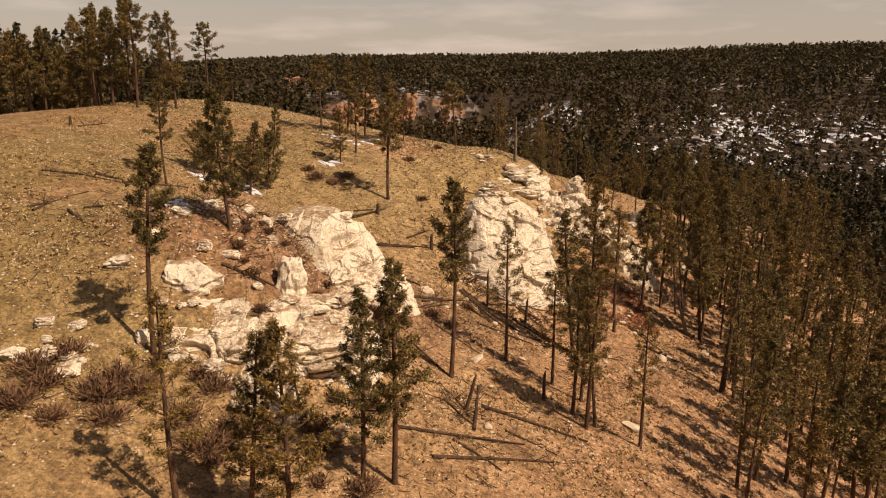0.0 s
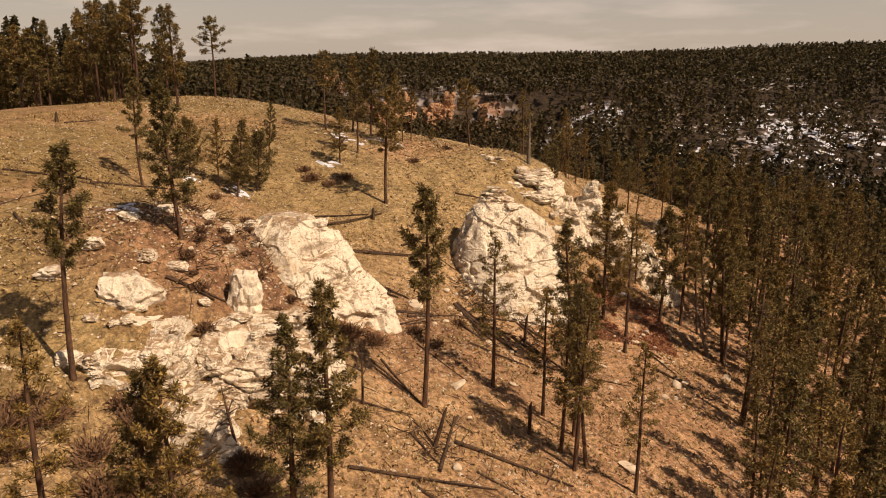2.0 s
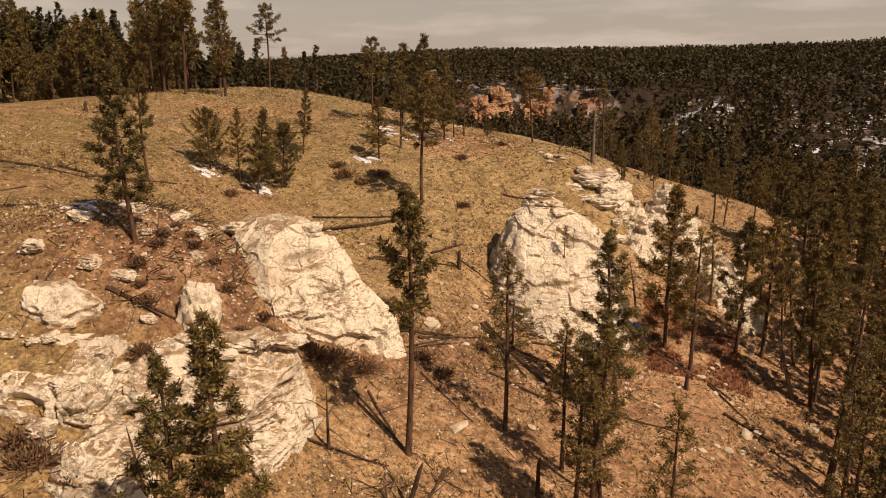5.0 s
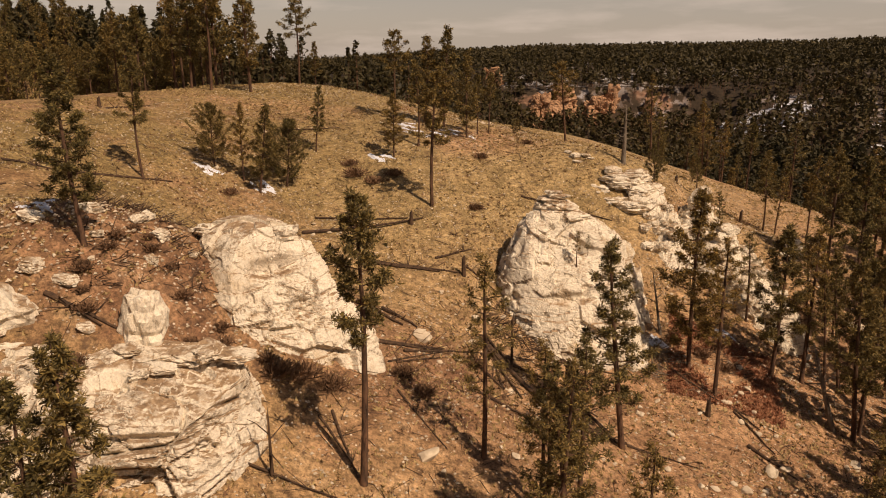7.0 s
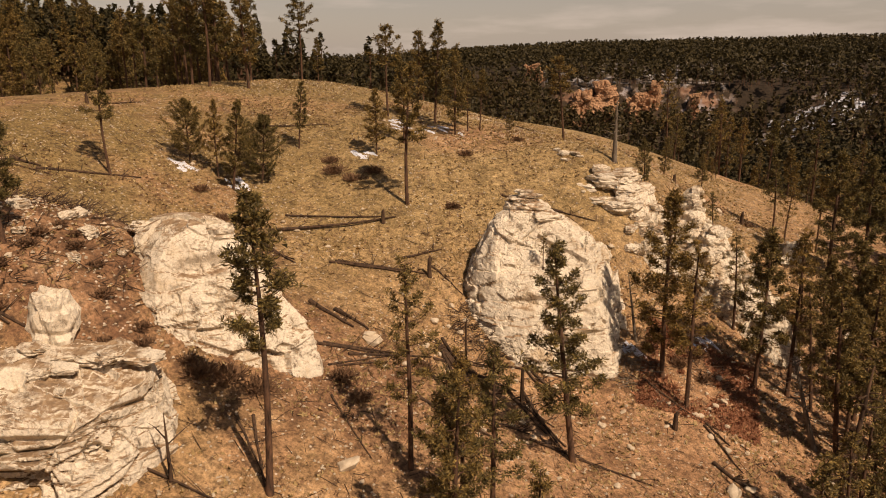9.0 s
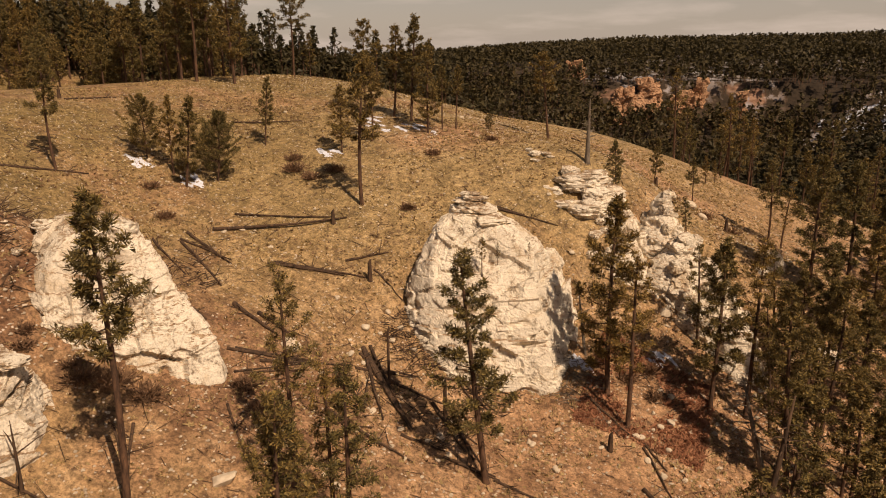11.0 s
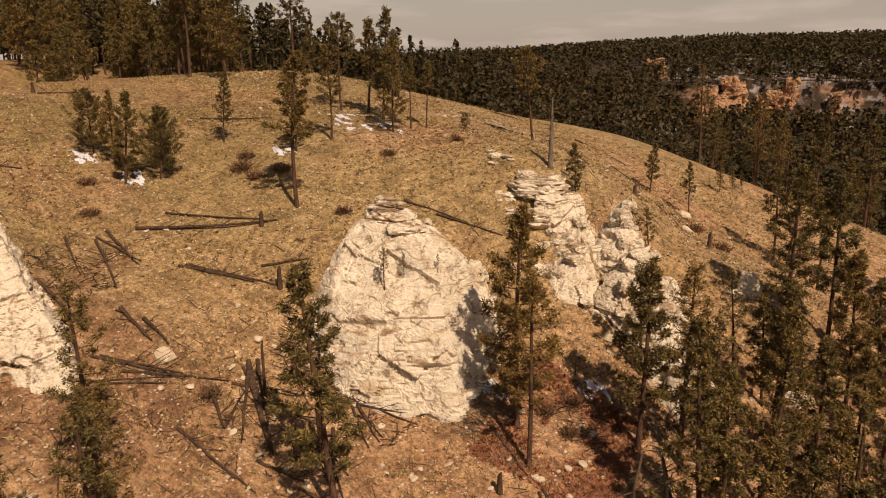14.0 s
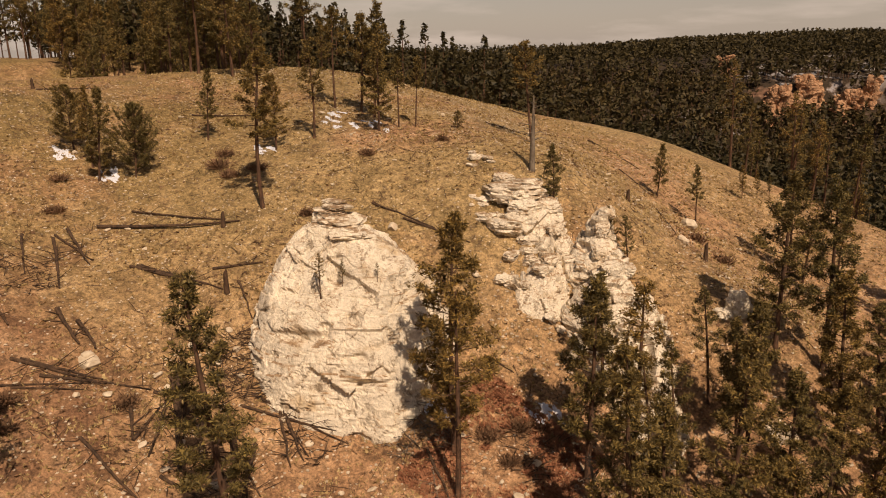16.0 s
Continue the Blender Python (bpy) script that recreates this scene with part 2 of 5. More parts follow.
    bump(n, l, bsdf, calc(n, l, "ADD", fine.outputs["Fac"], calc(n, l, "MULTIPLY", lit.outputs["Fac"], 1.5)), 0.6, 0.10)
    return m


def rock_material(name, pale=(0.70, 0.60, 0.455), warm=(0.52, 0.385, 0.24), dark=(0.20, 0.14, 0.085), lodging=(0.47, 0.55), level=(0.55, 0.85)):
    m, n, l, bsdf = material(name, 0.92)
    pos = n.new("ShaderNodeNewGeometry").outputs["Position"]
    a = tex(n, l, "ShaderNodeTexNoise", 0.45, pos, 6, 0.6)
    b = tex(n, l, "ShaderNodeTexNoise", 3.2, pos, 8, 0.7)
    col = ramp(n, l, a.outputs["Fac"], [(0.30, warm), (0.42, pale), (0.7, tuple(min(1, c * 1.12) for c in pale))])
    col = blend(n, l, ramp(n, l, b.outputs["Fac"], [(0.54, grey(0.0)), (0.70, grey(0.7))]), col, warm)
    # lichen-dark seams
    seam = tex(n, l, "ShaderNodeTexNoise", 1.1, pos, 10, 0.78, (1, 1, 0.55))
    col = blend(n, l, ramp(n, l, seam.outputs["Fac"], [(0.38, grey(0.85)), (0.45, grey(0.0))]), col, dark)
    # fine cracks
    wob = n.new("ShaderNodeVectorMath")
    wob.operation = "ADD"
    l.new(pos, wob.inputs[0])
    l.new(a.outputs["Color"], wob.inputs[1])
    crack = tex(n, l, "ShaderNodeTexVoronoi", 0.55, wob.outputs[0], stretch=(1, 1, 0.6))
    crack.feature = "DISTANCE_TO_EDGE"
    line = ramp(n, l, crack.outputs["Distance"], [(0.0, grey(0.95)), (0.028, grey(0.0))])
    col = blend(n, l, calc(n, l, "MULTIPLY", line, ramp(n, l, b.outputs["Fac"], [(0.45, grey(0.0)), (0.6, grey(1.0))])), col, dark)
    # brown weather stains
    stain = tex(n, l, "ShaderNodeTexNoise", 0.8, pos, 7, 0.72, (1, 1, 0.7))
    col = blend(n, l, ramp(n, l, stain.outputs["Fac"], [(0.56, grey(0.0)), (0.66, grey(0.36))]), col, tuple(c * 0.62 for c in warm))
    grain = tex(n, l, "ShaderNodeTexNoise", 14.0, pos, 4, 0.7)
    col = blend(n, l, 1.0, col, ramp(n, l, grain.outputs["Fac"], [(0.3, grey(0.70)), (0.55, grey(1.06))]), "MULTIPLY")
    # grass and earth lodged on the level tops
    nrm = n.new("ShaderNodeSeparateXYZ")
    l.new(n.new("ShaderNodeNewGeometry").outputs["Normal"], nrm.inputs[0])
    flat = ramp(n, l, nrm.outputs["Z"], [(level[0], grey(0.0)), (level[1], grey(1.0))])
    where = tex(n, l, "ShaderNodeTexNoise", 0.7, pos, 6, 0.7)
    lodged = calc(n, l, "MULTIPLY", flat, ramp(n, l, where.outputs["Fac"], [(lodging[0], grey(0.0)), (lodging[1], grey(0.92))]))
    earth = ramp(n, l, b.outputs["Fac"], [(0.35, (0.13, 0.07, 0.035)), (0.5, (0.27, 0.16, 0.08)), (0.68, (0.42, 0.29, 0.17))])
    col = blend(n, l, lodged, col, earth)
    l.new(col, bsdf.inputs["Base Color"])
    bump(n, l, bsdf, calc(n, l, "ADD", b.outputs["Fac"], calc(n, l, "MULTIPLY", seam.outputs["Fac"], 1.2)), 0.7, 0.16)
    return m


def bark_material(name, light=(0.24, 0.12, 0.066), dark=(0.035, 0.022, 0.015)):
    m, n, l, bsdf = material(name, 0.95)
    co = n.new("ShaderNodeTexCoord").outputs["Object"]
    a = tex(n, l, "ShaderNodeTexNoise", 5.0, co, 6, 0.7, (1, 1, 0.3))
    b = tex(n, l, "ShaderNodeTexNoise", 0.7, co, 3)
    col = blend(n, l, b.outputs["Fac"], ramp(n, l, a.outputs["Fac"], [(0.35, dark), (0.62, light)]), dark)
    l.new(col, bsdf.inputs["Base Color"])
    bump(n, l, bsdf, a.outputs["Fac"], 0.8, 0.04)
    return m


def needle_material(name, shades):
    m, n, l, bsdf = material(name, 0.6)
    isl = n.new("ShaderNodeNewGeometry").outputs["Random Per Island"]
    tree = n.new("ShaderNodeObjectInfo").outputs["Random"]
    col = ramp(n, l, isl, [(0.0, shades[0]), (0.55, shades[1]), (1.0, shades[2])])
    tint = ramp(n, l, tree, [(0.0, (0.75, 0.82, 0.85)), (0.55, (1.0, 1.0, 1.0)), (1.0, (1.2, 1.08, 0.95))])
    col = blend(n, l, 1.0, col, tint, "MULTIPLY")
    l.new(col, bsdf.inputs["Base Color"])
    # light passes through the needles
    thin, mix = n.new("ShaderNodeBsdfTranslucent"), n.new("ShaderNodeMixShader")
    l.new(col, thin.inputs["Color"])
    mix.inputs["Fac"].default_value = 0.15
    l.new(bsdf.outputs["BSDF"], mix.inputs[1])
    l.new(thin.outputs["BSDF"], mix.inputs[2])
    l.new(mix.outputs["Shader"], n["Material Output"].inputs["Surface"])
    return m


def plain_noise_material(name, a, b, scale, rough=0.9, strength=0.5):
    m, n, l, bsdf = material(name, rough)
    co = n.new("ShaderNodeNewGeometry").outputs["Position"]
    t = tex(n, l, "ShaderNodeTexNoise", scale, co, 6, 0.65)
    isl = n.new("ShaderNodeNewGeometry").outputs["Random Per Island"]
    col = ramp(n, l, t.outputs["Fac"], [(0.32, a), (0.68, b)])
    col = blend(n, l, 1.0, col, ramp(n, l, isl, [(0.0, grey(0.75)), (1.0, grey(1.15))]), "MULTIPLY")
    l.new(col, bsdf.inputs["Base Color"])
    bump(n, l, bsdf, t.outputs["Fac"], strength, 0.05)
    return m


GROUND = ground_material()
LIMESTONE = rock_material("pale_limestone")
SOILED = rock_material("soil_streaked_limestone", lodging=(0.36, 0.47), level=(0.68, 0.86))
RED_ROCK = rock_material("red_canyon_rock", (0.44, 0.245, 0.135), (0.28, 0.12, 0.058), (0.05, 0.028, 0.018))
BARK = bark_material("burnt_pine_bark")
DEADWOOD = bark_material("weathered_deadwood", (0.17, 0.095, 0.052), (0.03, 0.019, 0.013))
GREYWOOD = bark_material("silver_deadwood", (0.32, 0.26, 0.19), (0.09, 0.065, 0.045))
NEEDLES = needle_material("pine_needles", ((0.055, 0.040, 0.016), (0.15, 0.103, 0.034), (0.31, 0.205, 0.063)))
# far stands: a darker copy of the needles, crown shade put into the colour
SHADED_FAR_NEEDLES = needle_material("shaded_far_needles", ((0.036, 0.027, 0.011), (0.058, 0.044, 0.017), (0.09, 0.066, 0.025)))
STRAW = plain_noise_material("dry_grass", (0.24, 0.15, 0.06), (0.48, 0.34, 0.16), 2.0)
RED_SCRUB = plain_noise_material("red_scrub", (0.24, 0.095, 0.05), (0.42, 0.19, 0.10), 1.5)
SCRUB = plain_noise_material("dry_scrub", (0.10, 0.055, 0.03), (0.24, 0.13, 0.07), 1.5)
STONE = plain_noise_material("pale_stone", (0.36, 0.27, 0.18), (0.56, 0.46, 0.33), 1.8)
SNOW = plain_noise_material("old_snow", (0.45, 0.46, 0.48), (0.72, 0.72, 0.75), 1.2, 0.7)


# ---- building helpers ----
def mesh_of(name, verts, faces, mat, smooth=False):
    me = bpy.data.meshes.new(name)
    if isinstance(verts, np.ndarray):
        faces = np.asarray(faces)
        count, sides = faces.shape
        me.vertices.add(len(verts))
        me.vertices.foreach_set("co", np.ascontiguousarray(verts, np.float32).ravel())
        me.loops.add(count * sides)
        me.loops.foreach_set("vertex_index", faces.astype(np.int32).ravel())
        me.polygons.add(count)
        me.polygons.foreach_set("loop_start", (np.arange(count) * sides).astype(np.int32))
        me.update(calc_edges=True)
    else:
        me.from_pydata([tuple(v) for v in verts], [], faces)
    me.materials.append(mat)
    me.polygons.foreach_set("use_smooth", np.full(len(me.polygons), smooth))
    me.update()
    return me


def part(name, me, parent, label=""):
    ob = new(name, me)
    ob.parent = parent
    if label:
        ob["label"] = label
    return ob


def tube(verts, faces, points, radii, sides=7):
    """Adds a tapered tube through points to verts and faces."""
    base = len(verts)
    pts = [Vector(p) for p in points]
    for k, (p, r) in enumerate(zip(pts, radii)):
        along = (pts[min(k + 1, len(pts) - 1)] - pts[max(k - 1, 0)]).normalized()
        side = along.orthogonal().normalized() if abs(along.z) > 0.9 else along.cross(Vector((0, 0, 1))).normalized()
        up = along.cross(side)
        for s in range(sides):
            a = 2 * math.pi * s / sides
            verts.append(p + (side * math.cos(a) + up * math.sin(a)) * r)
    for k in range(len(pts) - 1):
        for s in range(sides):
            a, b = base + k * sides + s, base + k * sides + (s + 1) % sides
            faces.append((a, b, b + sides, a + sides))
    faces.append(tuple(base + s for s in reversed(range(sides))))
    faces.append(tuple(base + (len(pts) - 1) * sides + s for s in range(sides)))


# ---- the ground: one sheet to the horizon ----
def axis(lo, hi, fine, far_lo, far_hi, grow=1.09):
    inner = list(np.arange(lo, hi + 1e-6, fine))
    d, v, right = fine, hi, []
    while v < far_hi:
        d = min(d * grow, 220)
        v += d
        right.append(v)
    d, v, left = fine, lo, []
    while v > far_lo:
        d = min(d * grow, 220)
        v -= d
        left.append(v)
    return np.array(left[::-1] + inner + right)


def build_ground():
    xs, ys = axis(-40, 40, 0.7, -2600, 2600, 1.11), axis(20, 116, 0.7, -1500, 4200, 1.03)
    gx, gy = np.meshgrid(xs, ys)
    gz = land(gx, gy)
    verts = np.stack([gx.ravel(), gy.ravel(), gz.ravel()], 1)
    nx, ny = len(xs), len(ys)
    idx = np.arange(nx * ny).reshape(ny, nx)
    faces = np.stack([idx[:-1, :-1], idx[:-1, 1:], idx[1:, 1:], idx[1:, :-1]], -1).reshape(-1, 4)
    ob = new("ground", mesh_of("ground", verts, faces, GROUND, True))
    tagged(ob, "tan dry grass and reddish soil on a sloping hillside", "ground", kind="structure")


build_ground()


# ---- limestone outcrops ----
def shards(x, y, z, size, seed):
    """Broken facets: for each place a tilted block height, and the gap to the block's edge."""
    px, py, pz = x / size, y / size, z / size
    ix, iy, iz = np.floor(px).astype(np.int64), np.floor(py).astype(np.int64), np.floor(pz).astype(np.int64)
    best, second, value = np.full(px.shape, 9.0), np.full(px.shape, 9.0), np.zeros(px.shape)
    for a in (-1, 0, 1):
        for b in (-1, 0, 1):
            for c in (-1, 0, 1):
                kx, ky, kz = ix + a, iy + b, iz + c
                jx, jy, jz = (kx + 0.5 + 0.45 * lattice(kx, ky, kz, seed), ky + 0.5 + 0.45 * lattice(kx, ky, kz, seed + 1), kz + 0.5 + 0.45 * lattice(kx, ky, kz, seed + 2))
                dx, dy, dz = px - jx, py - jy, pz - jz
                dist = np.sqrt(dx * dx + dy * dy + dz * dz)
                h = 0.4 * lattice(kx, ky, kz, seed + 3) + 0.9 * (dx * lattice(kx, ky, kz, seed + 4) + dy * lattice(kx, ky, kz, seed + 5) + dz * lattice(kx, ky, kz, seed + 6))
                nearer = dist < best
                second = np.where(nearer, best, np.minimum(second, dist))
                value = np.where(nearer, h, value)
                best = np.where(nearer, dist, best)
    return value, second - best


crags = []


def outcrop(name, label, cx, cy, top, base, apex, radii, power=2.6, rough=1.0, strata=0.3, seed=1, rings=90, spokes=150, mat=None, grain=1.0, parent=None, cuts=(), dents=(), crack=1.0):
    """A rugged crag over a footprint whose radii run round from +x; apex shifts its crown; power squares its sides.
    cuts: planes (normal, point) that pare it to flat faces. dents: hollows (x, y, z, breadth, height, depth)."""
    rings, spokes = round(rings * 0.9), round(spokes * 0.9)
    th = np.linspace(0, 2 * np.pi, spokes, endpoint=False)
    ctrl = np.array(list(radii) + [radii[0]], float)
    rad = np.interp(th / (2 * np.pi) * len(radii), np.arange(len(radii) + 1), ctrl)
    k = np.fft.fftfreq(spokes, 1 / spokes)
    rad = np.real(np.fft.ifft(np.fft.fft(rad) * np.exp(-(k / 9.0) ** 2)))
    s = np.linspace(0.0, 1.0, rings)[:, None]
    ang = s * np.pi / 2
    q, p = np.sin(ang) ** (2 / power), np.cos(ang) ** (2 / power)
    q = q * 0.86 + 0.14 * s
    lift = p
    x = cx + apex[0] * lift + rad[None] * q * np.cos(th)[None]
    y = cy + apex[1] * lift + rad[None] * q * np.sin(th)[None]
    z = base + (top - base) * lift + 0 * x
    out = np.stack([np.cos(th)[None] * (0.25 + 0.75 * s), np.sin(th)[None] * (0.25 + 0.75 * s), 0.85 * (1 - s) + 0 * x], -1)
    out = out / np.linalg.norm(out, axis=-1, keepdims=True)
    for normal, point in cuts:
        normal = np.array(normal) / np.linalg.norm(normal)
        over = np.maximum(0, (x - point[0]) * normal[0] + (y - point[1]) * normal[1] + (z - point[2]) * normal[2])
        x, y, z = x - 0.93 * over * normal[0], y - 0.93 * over * normal[1], z - 0.93 * over * normal[2]
        out = out + np.minimum(over, 1)[..., None] * normal
        out = out / np.linalg.norm(out, axis=-1, keepdims=True)
    gx, gy, gz = x / grain, y / grain, z / grain
    d = 0.4 * fbm(gx / 5, gy / 5, gz / 5, seed, 2)
    # tilted joint blocks at three sizes, with open cracks in places
    cracked = step(-0.05, 0.35, fbm(gx / 3, gy / 3, gz / 3, seed + 200, 2))
    broken = step(-0.15, 0.25, fbm(gx / 2.6, gy / 2.6, gz / 1.8, seed + 230, 2))
    facet, gap = shards(gx, gy, gz / 0.8, 3.1, seed + 9)
    d = d + 0.7 * facet - 0.5 * crack * cracked * np.exp(-(gap / 0.03) ** 2)
    facet, gap = shards(gx + 3.3, gy, gz / 0.7, 1.35, seed + 14)
    d = d + (0.16 + 0.24 * broken) * facet - 0.28 * crack * broken * np.exp(-(gap / 0.035) ** 2)
    facet, gap = shards(gx, gy + 1.7, gz / 0.6, 0.55, seed + 19)
    d = d + (0.06 + 0.12 * broken) * facet - 0.1 * broken * np.exp(-(gap / 0.06) ** 2)
    # runnels and fine roughness
    d = d + 0.06 * fbm(gx / 0.5, gy / 0.5, gz / 1.6, seed + 70, 3)
    d = d + 0.07 * (0.5 - 2 * np.abs(fbm(gx / 0.33, gy / 0.33, gz / 0.27, seed + 120, 2)))
    # pockets weathered out of the face
    d = d - 0.55 * step(0.38, 0.55, fbm(gx / 1.2, gy / 1.2, gz / 0.9, seed + 260, 2))
    bed = gz / 0.85 + 0.7 * fbm(gx / 3.5, gy / 3.5, gz / 5, seed + 120, 2)
    layer = bed - np.floor(bed)
    d = d + strata * (0.5 * (layer - 0.5) + 0.25 * lattice(np.floor(bed).astype(np.int64), 0 * np.floor(bed).astype(np.int64), 7, seed) - 0.4 * np.exp(-((layer - 0.03) / 0.05) ** 2)) * step(-0.3, 0.3, fbm(gx / 2.5, gy / 2.5, gz / 2.0, seed + 130, 2))
    d = d * rough * grain * (0.35 + 0.65 * np.minimum(1, s * 5))
    for ax, ay, az, wide, high, deep in dents:
        d = d - deep * np.exp(-(((x - ax) ** 2 + (y - ay) ** 2) / wide ** 2 + ((z - az) / high) ** 2) ** 2)
    v = np.stack([x, y, z], -1) + out * d[..., None]
    verts = v.reshape(-1, 3)
    idx = np.arange(rings * spokes).reshape(rings, spokes)
    nxt = np.roll(idx, -1, 1)
    faces = np.stack([idx[:-1], idx[1:], nxt[1:], nxt[:-1]], -1).reshape(-1, 4)
    me = mesh_of(name, verts, faces, mat or LIMESTONE, False)
    crags.append((verts, faces))
    if parent:
        return part(name, me, parent)
    return tagged(new(name, me), label, "rock outcrop", "limestone outcrops")


BOULDERS = []


def boulder_mesh(seed):
    """A broken block of unit half-size with flat splits and a few bedding lines."""
    rng = random.Random(seed)
    bm = bmesh.new()
    bmesh.ops.create_icosphere(bm, subdivisions=4, radius=1.0)
    co = np.array([v.co[:] for v in bm.verts])
    co = co / ((np.abs(co) ** 7).sum(1) ** (1 / 7))[:, None]
    for _ in range(15):
        nrm = np.array([rng.gauss(0, 1), rng.gauss(0, 1), rng.gauss(0, 0.8)])
        nrm /= np.linalg.norm(nrm)
        over = np.maximum(0, co @ nrm - rng.uniform(0.8, 1.15))
        co = co - over[:, None] * nrm
    facet, gap = shards(co[:, 0] * 1.6 + seed, co[:, 1] * 1.6, co[:, 2] * 1.6, 0.9, seed)
    layer = co[:, 2] * 1.7 + 0.25 * fbm(co[:, 0] * 1.5, co[:, 1] * 1.5, co[:, 2], seed, 2)
    layer = layer - np.floor(layer)
    k = 1 + 0.13 * facet - 0.10 * np.exp(-(gap / 0.05) ** 2) + 0.05 * fbm(co[:, 0] * 4, co[:, 1] * 4, co[:, 2] * 4, seed, 3)
    flat = k * (1 + 0.10 * (layer - 0.5) - 0.12 * np.exp(-((layer - 0.05) / 0.06) ** 2))
    for v, c, a, b in zip(bm.verts, co, flat, k):
        v.co = (c[0] * a, c[1] * a, c[2] * b)
    me = bpy.data.meshes.new("block")
    bm.to_mesh(me)
    bm.free()
    me.materials.append(LIMESTONE)
    return me


def block(name, parent, x, y, z, sx, sy, sz, turn=0.0, tilt=(0, 0), label=""):
    """One broken block of the given size, its middle at x, y, z."""
    if not BOULDERS:
        BOULDERS.extend(boulder_mesh(700 + k) for k in range(7))
    me = BOULDERS[block_rng.randrange(7)]
    ob = part(name, me, parent) if parent else tagged(new(name, me), label, "boulder", "limestone blocks")
    ob.matrix_basis = pose(x, y, z, tilt[0], tilt[1], turn) @ Matrix.Diagonal((sx / 2, sy / 2, sz / 2, 1))
    return ob


def on_crag(x, y, which=-1):
    """Height of a crag's surface over a place."""
    verts, _ = crags[which]
    near = np.argsort(np.hypot(verts[:, 0] - x, verts[:, 1] - y))[:8]
    return float(verts[near, 2].max())


block_rng = random.Random(17)


def strew(parent, which, cx, cy, rx, ry, many, lo, hi, flat=0.6):
    """Broken blocks lying about on a crag."""
    for _ in range(many):
        x, y = cx + block_rng.uniform(-rx, rx), cy + block_rng.uniform(-ry, ry)
        size = block_rng.uniform(lo, hi)
        z = max(on_crag(x, y, which) - 0.1, ground_z(x, y))
        block("block", parent, x, y, z + 0.12 * size, size, size * block_rng.uniform(0.6, 1.1), size * flat, block_rng.uniform(0, 180), (block_rng.uniform(-14, 14), block_rng.uniform(-14, 14)))


# the great dome above the gully, with its slab cap
dome = outcrop("limestone_dome", "tall cream limestone dome with a slab cap, beside pines", 5.9, 62.6, 18.75, 4.5, (-1.5, 1.4), (7.6, 7.5, 5.2, 4.6, 5.6, 6.2, 5.4, 4.9), 2.15, 0.4, 0.3, 11, 230, 380, crack=0.3, cuts=(((0.95, -0.1, 0.35), (10.0, 64, 13.0)), ((0.25, -0.75, 0.6), (5.6, 60.2, 14.6))),
               dents=((6.4, 62.6, 16.2, 0.9, 0.5, 0.8), (2.6, 61.4, 15.4, 0.5, 1.1, 0.9), (1.9, 62.2, 16.9, 0.45, 0.9, 0.6), (5.9, 60.4, 13.6, 1.5, 0.35, 0.5), (9.2, 61.2, 11.6, 1.1, 0.16, 0.5), (3.0, 59.6, 10.0, 0.35, 0.6, 0.5)))
for sx, sy, sz, wx, wy, wz, turn in ((4.7, 64.1, 18.6, 2.5, 2.0, 0.9, 20), (5.8, 63.8, 18.1, 2.3, 1.7, 0.8, 50), (4.1, 64.1, 19.1, 1.8, 1.4, 0.45, 5), (4.6, 64.2, 19.42, 1.6, 1.2, 0.3, 30), (4.2, 64.2, 19.65, 1.2, 0.8, 0.2, 10), (3.4, 64.0, 18.5, 1.2, 1.1, 0.9, 70), (6.9, 63.6, 17.4, 1.1, 0.9, 0.5, 15)):
    block("cap_slab", dome, sx, sy, sz, wx, wy, wz, turn, (block_rng.uniform(-4, 4), block_rng.uniform(-4, 4)))
outcrop("pinnacle", "", 9.0, 65.2, 16.1, 6.0, (-0.1, 1.2), (2.6, 2.4, 2.2, 2.6, 3.0, 2.8, 2.6, 2.6), 1.6, 0.45, 0.3, 14, 90, 120, parent=dome)
# the spur with two faces
FACE = ((0.74, -0.49, 0.46), (-6.0, 46.4, 17.6))
slope_crag = outcrop("limestone_slope_crag", "broad cream limestone face sloping off the spur", -7.2, 46.4, 20.7, 9.8, (-2.2, 0.6), (6.2, 5.6, 3.6, 3.4, 4.8, 4.6, 4.4, 5.4), 2.3, 0.55, 0.15, 21, 210, 380, mat=SOILED, cuts=(FACE, ((0.5, 0.85, 0.35), (-5.0, 48.3, 16.9)), ((-0.35, -0.55, 0.75), (-10.6, 44.4, 19.2))), dents=((-7.0, 45.9, 18.6, 1.3, 0.4, 0.6), (-5.4, 45.8, 16.6, 0.7, 0.5, 0.5)))
for sx, sy, sz, wx, wy, wz, turn in ((-8.4, 47.5, 20.0, 1.9, 1.5, 1.2, 20), (-7.3, 47.5, 19.7, 1.5, 1.3, 1.1, 60), (-9.7, 46.9, 20.0, 1.7, 1.3, 0.9, 10), (-6.5, 47.6, 18.8, 1.3, 1.1, 1.0, 35), (-5.8, 47.7, 17.9, 1.1, 1.0, 0.8, 75), (-8.2, 46.6, 19.5, 1.4, 1.0, 0.8, 40), (-10.9, 46.2, 20.1, 1.4, 1.2, 0.7, 85)):
    block("rim_block", slope_crag, sx, sy, sz, wx, wy, wz, turn, (block_rng.uniform(-12, 12), block_rng.uniform(-12, 12)))
